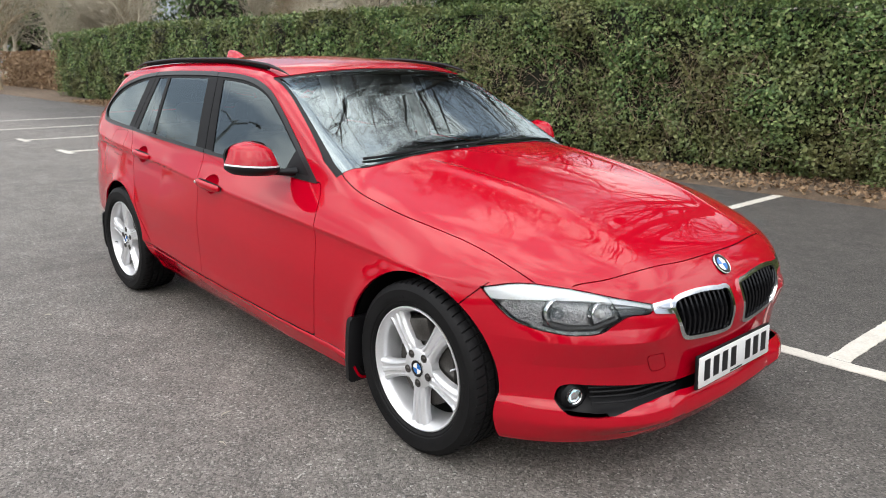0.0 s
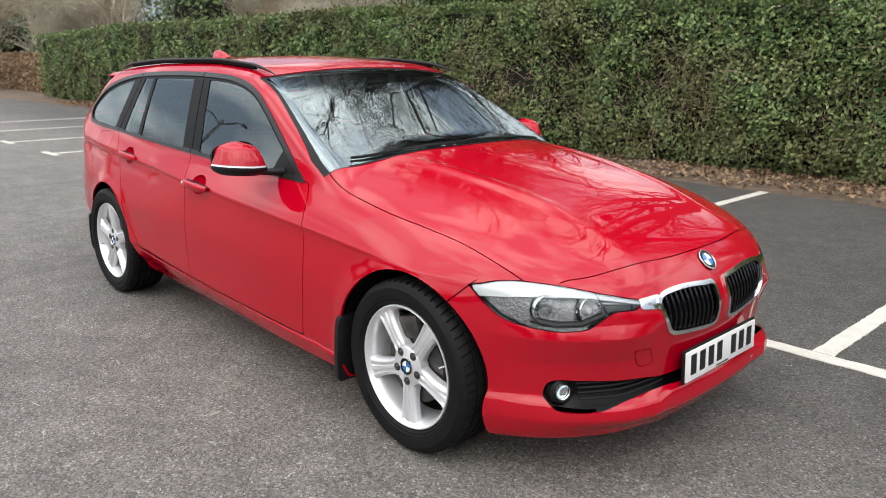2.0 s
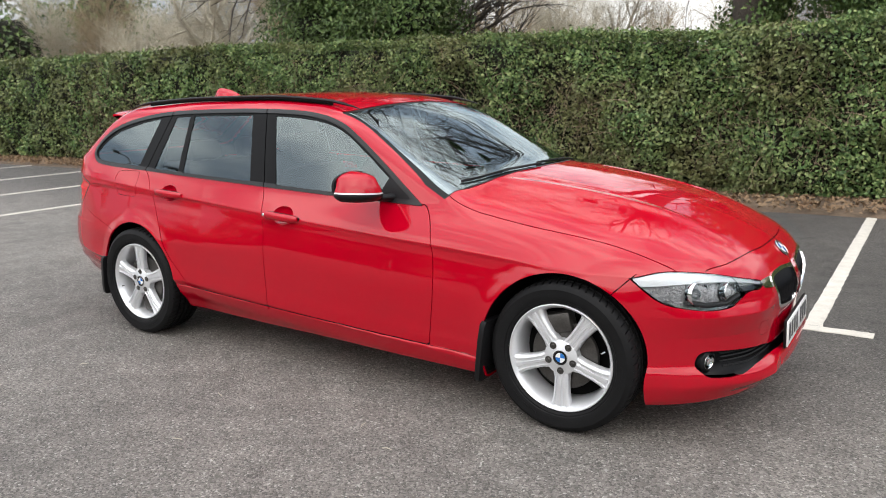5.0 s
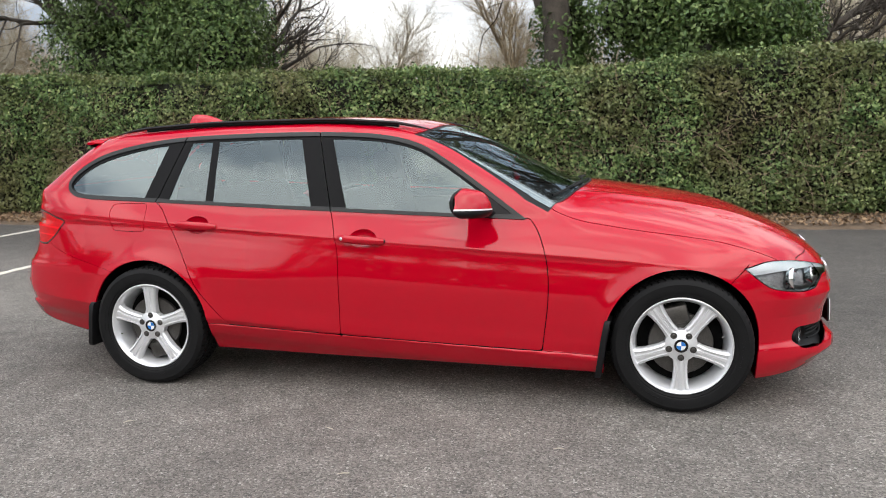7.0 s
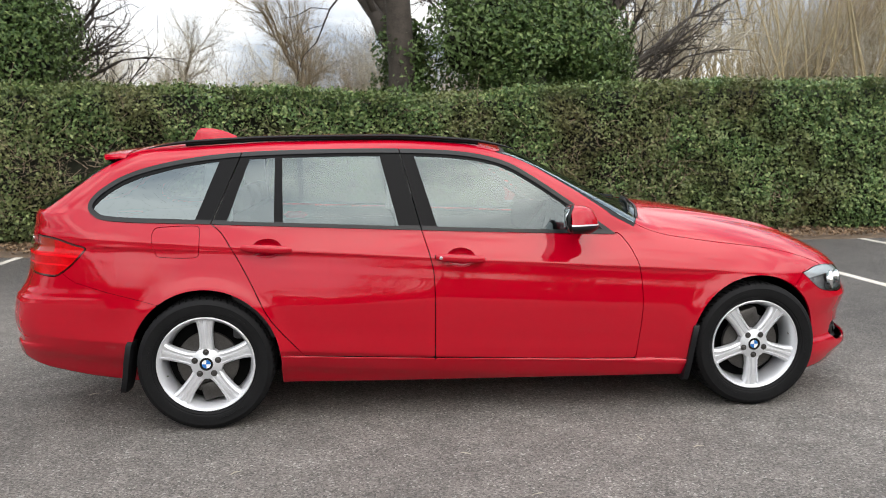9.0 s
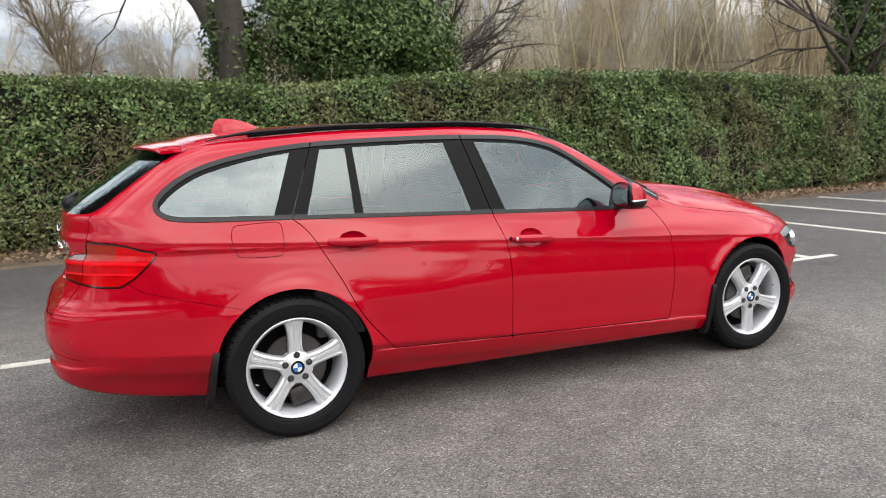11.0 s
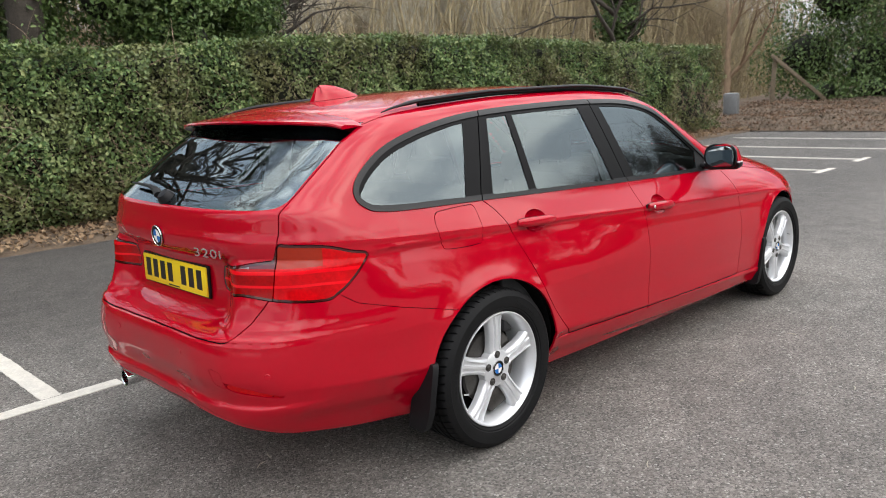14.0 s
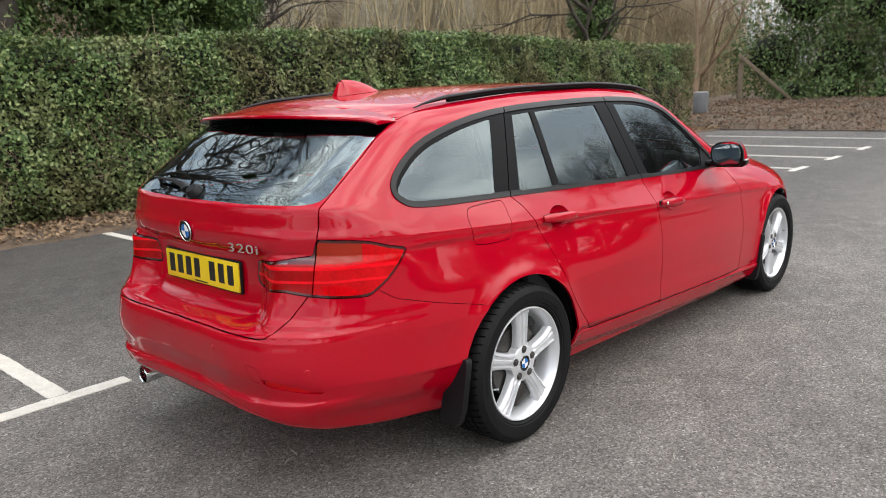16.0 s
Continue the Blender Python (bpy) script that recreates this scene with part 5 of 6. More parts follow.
BAYS = (-16.95, -14.4, -11.85, -9.5, -7.32, -5.03, -2.46, -.20, 2.12, 4.42, 6.55, 8.35, 10.05, 11.95)
for k, x in enumerate(BAYS):
    bay_line = part("bay_line", worn_strip(x - .05, x + .05, 1.254, 5.72, k), LINE, smooth=False)
    tagged(bay_line, "worn white parking bay line painted on tarmac", "road marking", group="parking bay lines")
    if x not in (-7.32, -5.03, -.20):
        bar = part("bay_line_end", worn_strip(x - .36, x + .33, 1.15, 1.25, k + 50), LINE, smooth=False)
        tagged(bar, "worn white cross bar ending a parking bay line", "road marking", group="parking bay line ends")
edge_line = part("bay_edge_line", worn_strip(14.10, 14.20, -1.5, 5.2, 99), LINE, smooth=False)
tagged(edge_line, "faded white line along the end of the car park", "road marking")


def vnoise(p, scale, seed=0):
    """Smooth lattice noise in 0..1 at an array of points."""
    q = np.asarray(p, float) * scale + seed * 17.31
    i = np.floor(q).astype(np.int64)
    f = q - i
    f = f * f * (3 - 2 * f)
    total = np.zeros(len(q))
    for dx in (0, 1):
        for dy in (0, 1):
            for dz in (0, 1):
                h = (i[:, 0] + dx) * 374761393 + (i[:, 1] + dy) * 668265263 + (i[:, 2] + dz) * 2147483647 + seed * 1013
                h = (h ^ (h >> 13)) * 1274126177
                h = (h ^ (h >> 16)) & 0xffff
                w = np.where(dx, f[:, 0], 1 - f[:, 0]) * np.where(dy, f[:, 1], 1 - f[:, 1]) * np.where(dz, f[:, 2], 1 - f[:, 2])
                total += w * (h / 65535.0)
    return total


def quick_mesh(name, verts, tris, mat, smooth=False):
    me = bpy.data.meshes.new(name)
    me.vertices.add(len(verts))
    me.vertices.foreach_set("co", np.asarray(verts, np.float32).ravel())
    me.loops.add(len(tris) * 3)
    me.loops.foreach_set("vertex_index", np.asarray(tris, np.int32).ravel())
    me.polygons.add(len(tris))
    me.polygons.foreach_set("loop_start", np.arange(0, len(tris) * 3, 3, dtype=np.int32))
    if smooth:
        me.polygons.foreach_set("use_smooth", np.ones(len(tris), bool))
    me.materials.append(mat)
    me.update(calc_edges=True)
    me.validate()
    return me


def leaf_cloud(name, at, facing_, size, rng, mat, spread=.8, narrow=.62):
    """Many folded leaves: four points and two triangles each."""
    n = len(at)
    nrm = facing_ + rng.normal(0, spread, (n, 3))
    nrm /= np.linalg.norm(nrm, axis=1, keepdims=True)
    tip = rng.normal(0, 1, (n, 3)) + np.array([0, 0, -.5])
    tip -= nrm * np.sum(tip * nrm, 1, keepdims=True)
    tip /= np.linalg.norm(tip, axis=1, keepdims=True)
    wide = np.cross(nrm, tip)
    s = (size * rng.uniform(.6, 1.35, n))[:, None]
    base = at - tip * s * .5
    end = at + tip * s * .5 - nrm * s * .10
    left = at + wide * s * narrow * .5 - tip * s * .08 + nrm * s * .14
    right = at - wide * s * narrow * .5 - tip * s * .08 + nrm * s * .14
    v = np.stack([base, left, end, right], 1).reshape(-1, 3)
    i = np.arange(n)[:, None] * 4
    t = np.vstack([i + np.array([0, 2, 1]), i + np.array([0, 3, 2])])
    return quick_mesh(name, v, t, mat)


def leaf_material(name, colours, rough=.42, patch=1.1, warm=(.10, .075, .03)):
    """Leaves whose colour differs from leaf to leaf and drifts in patches."""
    m = bpy.data.materials.new(name)
    m.use_nodes = True
    n, l = m.node_tree.nodes, m.node_tree.links
    b = n["Principled BSDF"]
    geo, tc = n.new("ShaderNodeNewGeometry"), n.new("ShaderNodeTexCoord")
    ramp = n.new("ShaderNodeValToRGB")
    e = ramp.color_ramp.elements
    e[0].position, e[0].color = 0, (*colours[0], 1)
    e[1].position, e[1].color = 1, (*colours[-1], 1)
    for k, c in enumerate(colours[1:-1]):
        x = e.new((k + 1) / (len(colours) - 1))
        x.color = (*c, 1)
    l.new(geo.outputs["Random Per Island"], ramp.inputs["Fac"])
    drift = n.new("ShaderNodeTexNoise")
    drift.inputs["Scale"].default_value, drift.inputs["Detail"].default_value = patch, 4
    l.new(tc.outputs["Object"], drift.inputs["Vector"])
    rng_ = n.new("ShaderNodeMapRange")
    rng_.inputs["From Min"].default_value, rng_.inputs["From Max"].default_value = .43, .63
    rng_.inputs["To Max"].default_value = .80
    l.new(drift.outputs["Fac"], rng_.inputs["Value"])
    mix = n.new("ShaderNodeMix")
    mix.data_type = "RGBA"
    mix.inputs["B"].default_value = (*warm, 1)
    l.new(rng_.outputs["Result"], mix.inputs["Factor"])
    l.new(ramp.outputs["Color"], mix.inputs["A"])
    l.new(mix.outputs["Result"], b.inputs["Base Color"])
    b.inputs["Roughness"].default_value, b.inputs["Specular IOR Level"].default_value = rough, .28
    return m


IVY = leaf_material("ivy_leaves", [(.040, .078, .024), (.076, .134, .042), (.118, .190, .060), (.166, .240, .080), (.29, .34, .135)], patch=.9, warm=(.135, .120, .050))
DEAD = leaf_material("dead_leaves", [(0.101, 0.0603, 0.0348), (0.174, 0.11, 0.0616), (0.268, 0.181, 0.107), (0.335, 0.234, 0.141), (0.134, 0.0737, 0.0402)], rough=.8, patch=2.5, warm=(0.228, 0.154, 0.0938))
SOIL = material("leafy_soil", (0.114, 0.0804, 0.0536), rough=.95, vary=.4, vary_scale=5, bump=.8, bump_scale=35)
BARK = material("grey_brown_bark", (0.066, 0.055, 0.045), rough=.9, vary=.35, vary_scale=7, bump=.7, bump_scale=28)
# far twigs paled, so that distance haze sits in their colour
HAZE_BARK = material("haze_paled_twigs", (0.46, 0.42, 0.33), rough=.9, vary=.25, vary_scale=4, bump=.4, bump_scale=30)
TWIG = material("dry_twigs", (0.30, 0.225, 0.155), rough=.9, vary=.3, vary_scale=20)

# soil of the verge, which the hedge stands in
gx, gy = np.meshgrid(np.concatenate([[-250], np.arange(-34, 34, .25), [250]]), np.concatenate([[5.70], np.arange(5.74, 8.7, .12), [10, 20, 60, 240]]))
vp = np.stack([gx.ravel(), gy.ravel(), np.zeros(gx.size)], 1)
near = (vp[:, 1] < 8.8)
vp[:, 2] = .012 + np.where(near, .05 * vnoise(vp, 2.2) + .03 * vnoise(vp, 7.0, 3), .05) * np.clip((vp[:, 1] - 5.64) / .5, 0, 1)
vp[vp[:, 1] < 5.73, 2] = -.03
vp[:, 1] += np.where(vp[:, 1] < 5.94, .16 * (vnoise(vp * [1, 0, 0], 1.3, 5) - .5) + .10 * (vnoise(vp * [1, 0, 0], 5.0, 6) - .5), 0)
nx_ = gx.shape[1]
i = (np.arange(gx.shape[0] - 1)[:, None] * nx_ + np.arange(nx_ - 1)).ravel()
verge = new("verge", quick_mesh("verge", vp, np.vstack([np.stack([i, i + 1, i + nx_ + 1], 1), np.stack([i, i + nx_ + 1, i + nx_], 1)]), SOIL, True))
tagged(verge, "brown soil verge under the hedge", "verge", kind="structure")
rng = np.random.default_rng(11)
n = 15000
lp = np.stack([rng.uniform(-24, 17, n), 5.70 + rng.beta(1.1, 1.0, n) * 1.15, np.zeros(n)], 1)
lp[:, 1] += .25 * (vnoise(lp * [1, 0, 0], 1.3, 5) - .5)
lp[:, 2] = .045 + .05 * rng.random(n)
litter = new("leaf_litter", leaf_cloud("leaf_litter", lp, np.tile([0, -.1, 1.0], (n, 1)), .060, rng, DEAD, spread=.45))
tagged(litter, "dry brown fallen leaves along the hedge foot", "leaf litter", kind="stuff")
# loose chippings and scraps on the tarmac
n = 420
sp = np.stack([rng.uniform(-5, 5, n), rng.uniform(-4.2, 1.0, n), np.full(n, .003)], 1)
chip = new("loose_chippings", leaf_cloud("loose_chippings", sp, np.tile([0, 0, 1.0], (n, 1)), .008, rng, material("pale_chips", (.42, .40, .36), rough=.8, island=.4), spread=.5, narrow=.8))
tagged(chip, "tiny pale stones strewn over the tarmac", "gravel", kind="stuff")
for x, y, a in ((-2.18, -.25, 20), (-2.10, -.22, 75), (.06, -1.76, 200), (.65, -1.28, 100), (-1.21, -1.43, 30), (.85, -1.39, 5), (-.17, -1.34, 160)):
    scrap = part("straw_scrap", tube([(0, 0, .004), (.02, .004, .008), (.05, .0, .006)], [.0022, .0028, .001], 5), material("pale_straw", (.45, .41, .33), rough=.8, vary=.1))
    scrap.matrix_basis = pose(x, y, 0, 0, 0, a)
    tagged(scrap, "pale dry straw scrap lying on tarmac", "litter", group="straw scraps")

# ---- the hedge ----
HEDGE_X0, HEDGE_X1, HEDGE_Y, HEDGE_TOP = -28.0, 16.4, 6.62, 2.27


def hedge_face(p):
    """How far the face bulges towards the lane, and the height of the top."""
    flat = p * [1, 0, 1]
    bulge = .34 * (vnoise(flat, .75, 1) - .5) + .34 * (vnoise(flat, 2.3, 2) - .5) + .20 * (vnoise(flat, 5.5, 3) - .5)
    foot = .22 * np.clip((.45 - p[:, 2]) / .45, 0, 1) ** 2
    return HEDGE_Y - bulge + foot


def hedge_top(x):
    q = np.stack([x, x * 0, x * 0], 1)
    return HEDGE_TOP + .16 * (vnoise(q, .35, 7) - .5) + .12 * (vnoise(q, 1.7, 8) - .5) + .06 * np.clip((-4 - x) / 4, 0, 1) - .17 * np.exp(-((x - .4) / 1.9) ** 2) - .08 * np.clip((x - 11) / 4, 0, 1)


hedge = empty("hedge", (0, 0, 0), label="dense clipped hedge overgrown with ivy and bare twigs", category="hedge")
# near-black fill: the shade deep between the leaves, put into colour
CORE_SHADE = material("foliage_shade_core", (.014, .015, .008), rough=1.0, vary=.5, vary_scale=6, bump=.8, bump_scale=20)
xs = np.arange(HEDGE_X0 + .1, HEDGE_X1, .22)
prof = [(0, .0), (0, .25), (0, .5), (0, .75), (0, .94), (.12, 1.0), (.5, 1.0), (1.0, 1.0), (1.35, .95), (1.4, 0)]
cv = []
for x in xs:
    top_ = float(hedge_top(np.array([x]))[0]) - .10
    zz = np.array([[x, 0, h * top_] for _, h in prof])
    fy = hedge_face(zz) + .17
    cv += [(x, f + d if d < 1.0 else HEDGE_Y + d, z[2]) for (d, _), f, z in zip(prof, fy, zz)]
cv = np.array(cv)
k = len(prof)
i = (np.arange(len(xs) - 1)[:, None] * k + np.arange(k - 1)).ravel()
core = new("hedge_shade_core", quick_mesh("hedge_shade_core", cv, np.vstack([np.stack([i, i + k, i + k + 1], 1), np.stack([i, i + k + 1, i + 1], 1)]), CORE_SHADE, True))
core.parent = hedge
rng = np.random.default_rng(5)


def hedge_leaves(x0, x1, per_m2, size):
    n = int((x1 - x0) * 2.3 * per_m2)
    p = np.stack([rng.uniform(x0, x1, n), np.zeros(n), rng.uniform(.03, 1, n)], 1)
    p[:, 2] *= hedge_top(p[:, 0])
    thin = .62 * vnoise(p * [1, 0, 1], 1.15, 21) + .38 * vnoise(p * [1, 0, 1], 3.6, 22)
    low = np.exp(-((p[:, 2] - .95) / .45) ** 2) * .10
    p = p[(thin - low) > rng.uniform(.12, .44, n)]
    p[:, 1] = hedge_face(p) + rng.normal(0, .055, len(p)) + .02
    out_ = np.tile([0, -.9, .55], (len(p), 1))
    m = int((x1 - x0) * 1.3 * per_m2 * .7)
    q = np.stack([rng.uniform(x0, x1, m), HEDGE_Y + rng.uniform(-.12, 1.3, m), np.zeros(m)], 1)
    q[:, 2] = hedge_top(q[:, 0]) + rng.normal(0, .035, m) + .05 * (vnoise(q, 3, 9) - .5)
    return np.vstack([p, q]), np.vstack([out_, np.tile([0, -.2, 1.0], (m, 1))]), size


batches = [hedge_leaves(-9.5, 12.0, 2100, .056), hedge_leaves(12.0, HEDGE_X1, 1200, .062), hedge_leaves(HEDGE_X0, -9.5, 900, .072)]
m = 2600
end_ = np.stack([HEDGE_X1 + rng.normal(0, .07, m), HEDGE_Y + rng.uniform(0, 1.4, m), rng.uniform(.05, 2.2, m)], 1)
batches.append((end_, np.tile([1.0, -.2, .3], (m, 1)), .062))
at = np.vstack([b[0] for b in batches])
fc = np.vstack([b[1] for b in batches])
sz = np.concatenate([np.full(len(b[0]), b[2]) for b in batches])
foliage = new("hedge_leaves", leaf_cloud("hedge_leaves", at, fc, sz, rng, IVY, spread=.65))
foliage.parent = hedge
tagged(foliage, "dark green ivy leaves with paler tips", kind="stuff")


def twig_mesh(name, starts, ways, lengths, radius, mat, rng, bend=.25, steps=5):
    """Thin bent three-sided twigs joined in one mesh."""
    n = len(starts)
    side = np.cross(ways, rng.normal(0, 1, (n, 3)))
    side /= np.linalg.norm(side, axis=1, keepdims=True) + 1e-9
    up = np.cross(ways, side)
    v = []
    for j in range(steps + 1):
        u = j / steps
        c = starts + ways * (lengths * u)[:, None] + side * (bend * lengths * u * u)[:, None]
        r = (radius * (1 - .75 * u))[:, None]
        for a in (0, 2.09, 4.19):
            v.append(c + (side * math.cos(a) + up * math.sin(a)) * r)
    v = np.stack(v, 1)
    t = []
    for j in range(steps):
        for a in range(3):
            b = (a + 1) % 3
            t += [(j * 3 + a, j * 3 + b, j * 3 + 3 + b), (j * 3 + a, j * 3 + 3 + b, j * 3 + 3 + a)]
    per = (steps + 1) * 3
    tt = (np.arange(n)[:, None, None] * per + np.array(t)[None]).reshape(-1, 3)
    return quick_mesh(name, v.reshape(-1, 3), tt, mat, True)


n = 5000
ts = np.stack([rng.uniform(-14, 16, n), np.zeros(n), np.clip(rng.normal(.95, .5, n), .08, 2.15)], 1)
ts = ts[vnoise(ts * [1, 0, 1], 1.15, 21) < .62]
ts[:, 1] = hedge_face(ts) + .05 + rng.normal(0, .05, len(ts))
tw = rng.normal(0, 1, ts.shape) * [1, .35, 1] + [0, -.15, .25]
tw /= np.linalg.norm(tw, axis=1, keepdims=True)
twigs = new("brushwood", twig_mesh("brushwood", ts, tw, rng.uniform(.15, .55, len(ts)), rng.uniform(.003, .0065, len(ts)), TWIG, rng, .7))
twigs.parent = hedge
tagged(twigs, "bare grey-brown twigs", kind="stuff")

# ---- trees ----
def branch_system(seed, height, trunk_r, spread=.75, levels=6, kids=3, lean=(0, 0), fork=.30, droop=.0, twigs=True):
    """A bare tree as tapered, bent branches; returns points for one mesh and the ends of the twigs."""
    rnd = np.random.default_rng(seed)
    verts, tris, ends, levels_ = [], [], [], []

    def limb(p, d, length, r, level):
        steps = max(3, 6 - level)
        sides = (9, 7, 5, 4, 3, 3, 3, 3)[level]
        q, way, first = p.copy(), d / np.linalg.norm(d), len(verts)
        marks = []
        for j in range(steps + 1):
            u = j / steps
            rr = r * (1 - .62 * u) * (1.35 if level == 0 and j == 0 else 1)
            a = np.cross(way, [.3, .9, .2])
            a /= np.linalg.norm(a)
            b = np.cross(way, a)
            for s in range(sides):
                t = 2 * math.pi * s / sides
                verts.append(q + (a * math.cos(t) + b * math.sin(t)) * rr)
            marks.append((q.copy(), way.copy(), rr))
            way = way + rnd.normal(0, .10 + .055 * level, 3) + np.array([0, 0, .05 - droop * level])
            way /= np.linalg.norm(way)
            q = q + way * length / steps
        for j in range(steps):
            for s in range(sides):
                a, b = first + j * sides + s, first + j * sides + (s + 1) % sides
                tris.append((a, b, b + sides))
                tris.append((a, b + sides, a + sides))
                levels_.append(level)
                levels_.append(level)
        if level >= levels:
            ends.append(q)
            return
        n = kids + (1 if rnd.random() < .5 else 0) + (1 if level == 0 else 0)
        for c in range(n):
            u = (fork if level == 0 else .25) + (1 - (fork if level == 0 else .25)) * (c + rnd.random() * .8) / n
            j = min(int(u * steps), steps)
            mp, mw, mr = marks[j]
            turn = rnd.normal(0, 1, 3)
            turn -= mw * (turn @ mw)
            turn /= np.linalg.norm(turn)
            k = spread * rnd.uniform(.7, 1.25)
            limb(mp, mw + turn * k, length * rnd.uniform(.52, .78), mr * rnd.uniform(.55, .75), level + 1)
        limb(marks[-1][0], marks[-1][1], length * .6, marks[-1][2], level + 1)

    limb(np.zeros(3), np.array([lean[0], lean[1], 1.0]), height * .42, trunk_r, 0)
    return np.array(verts), np.array(tris), np.array(levels_)


GROWN = {}


def bare_tree(name, at, seed, height, r, label, mat=BARK, turn=0.0, size=1.0, tip=(0, 0), **kw):
    """A bare tree; alike trees share one grown form, turned and scaled."""
    if seed not in GROWN:
        v, t, lev = branch_system(seed, height, r, **kw)
        GROWN[seed] = {}
        for part_name, mask in (("trunk", lev <= 1), ("branchwork", lev > 1)):
            used, inv = np.unique(t[mask], return_inverse=True)
            GROWN[seed][part_name] = quick_mesh(part_name, v[used], inv.reshape(-1, 3), mat, True)
    tree = empty(name, at, label=label, category="tree")
    for part_name, me in GROWN[seed].items():
        if me.materials[0] != mat:
            me = me.copy()
            me.materials[0] = mat
        ob = new(part_name, me)
        ob.parent = tree
        ob.matrix_basis = pose(0, 0, 0, tip[0], tip[1], turn) @ Matrix.Scale(size, 4)
        if part_name == "branchwork":
            tagged(ob, "bare twigs and branches", kind="stuff")
    return tree


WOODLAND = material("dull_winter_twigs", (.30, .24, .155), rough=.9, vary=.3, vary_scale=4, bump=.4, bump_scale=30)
HOLLY = leaf_material("evergreen_leaves", [(.040, .078, .022), (.062, .112, .032), (.088, .150, .042), (.120, .185, .056), (.19, .25, .085)], rough=.4, patch=.8, warm=(.085, .125, .040))


def evergreen_crown(tree, lumps, count, size, seed, base):
    """Leaves in loose lumps round the given middles (x, y, z, radius), in the tree's own space."""
    r = np.random.default_rng(seed)
    w = np.array([l[3] ** 2 for l in lumps])
    pick = r.choice(len(lumps), count, p=w / w.sum())
    c = np.array(lumps)[pick]
    d = r.normal(0, 1, (count, 3))
    d /= np.linalg.norm(d, axis=1, keepdims=True)
    rad = c[:, 3] * (.40 + .85 * r.random(count) ** .7)
    p = c[:, :3] + d * rad[:, None] * [1, 1, .85]
    keep = vnoise(p, 1.7, seed) + .35 * vnoise(p, 5, seed + 1) > r.uniform(.30, .62, count)
    p, d = p[keep], d[keep]
    ob = new("crown", leaf_cloud("crown", p, d + [0, 0, .4], size, r, HOLLY, spread=.6, narrow=.5))
    ob.parent = tree
    tagged(ob, "dark glossy evergreen leaves", kind="stuff")
    # added near-black blobs paint the crown's inner shade behind the leaves
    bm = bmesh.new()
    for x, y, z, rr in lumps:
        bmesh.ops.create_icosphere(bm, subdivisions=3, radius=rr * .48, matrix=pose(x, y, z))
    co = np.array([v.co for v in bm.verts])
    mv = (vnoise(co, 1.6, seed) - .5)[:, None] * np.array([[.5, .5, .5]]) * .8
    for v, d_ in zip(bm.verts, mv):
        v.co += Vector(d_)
    inner_ = part("crown_shade_core", bm, CORE_SHADE, tree)
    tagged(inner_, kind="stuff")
    return ob


# ivy-clad trees close behind the hedge; their bare limbs reach over the car
SLENDER = dict(spread=.48, fork=.10, levels=5, kids=4)
OAK = dict(spread=.95, fork=.38)
tree_a = bare_tree("ivy_clad_tree", (.15, 9.0, 0), 4, 19.0, .30, "tall bare tree with ivy and evergreen leaves on its stem", levels=4, **OAK)
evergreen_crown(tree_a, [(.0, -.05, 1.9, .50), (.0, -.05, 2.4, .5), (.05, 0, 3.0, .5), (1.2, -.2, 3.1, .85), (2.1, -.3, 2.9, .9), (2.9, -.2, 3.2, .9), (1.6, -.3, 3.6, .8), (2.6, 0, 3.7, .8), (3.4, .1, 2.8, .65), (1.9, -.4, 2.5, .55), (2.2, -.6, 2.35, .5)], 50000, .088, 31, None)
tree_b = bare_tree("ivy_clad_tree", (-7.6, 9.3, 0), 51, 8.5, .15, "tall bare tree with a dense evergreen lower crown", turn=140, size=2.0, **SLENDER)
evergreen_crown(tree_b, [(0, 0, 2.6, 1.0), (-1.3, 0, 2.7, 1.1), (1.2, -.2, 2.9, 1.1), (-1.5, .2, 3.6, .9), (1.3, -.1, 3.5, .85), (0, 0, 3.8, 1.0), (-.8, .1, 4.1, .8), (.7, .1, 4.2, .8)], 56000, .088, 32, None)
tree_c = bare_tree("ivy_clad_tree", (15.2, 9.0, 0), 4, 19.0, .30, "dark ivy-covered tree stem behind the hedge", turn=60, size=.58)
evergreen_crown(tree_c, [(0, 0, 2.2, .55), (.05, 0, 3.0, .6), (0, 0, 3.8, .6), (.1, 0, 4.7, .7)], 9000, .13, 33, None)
for x, y, turn, size in ((2.4, 10.4, 75, 1.9), (-9.4, 10.6, 230, 2.1)):
    bare_tree("tall_bare_tree", (x, y, 0), 57 if turn > 100 else 51, 8.5, .15, "tall bare winter tree behind the hedge", turn=turn, size=size, **SLENDER)
# the great bare tree whose crown stands over the windscreen, and the ivied stem that leans beside it
tree_g = bare_tree("bare_tree", (-5.9, 9.6, 0), 83, 21.0, .24, "great bare dark tree with a wide spreading crown", BARK, levels=6, kids=4, spread=1.0, fork=.74)
tree_h = bare_tree("ivy_clad_tree", (.80, 9.3, 0), 91, 20.0, .20, "leaning bare tree with ivy on its upper stem", BARK, tip=(0, -13), levels=5, kids=3, spread=.85, fork=.80)
evergreen_crown(tree_h, [(-.45, 0, 2.2, .32), (-.62, 0, 2.8, .32), (-.75, 0, 3.4, .32), (-1.85, .1, 8.2, .20), (-2.4, .1, 9.2, .20)], 4200, .10, 37, None)
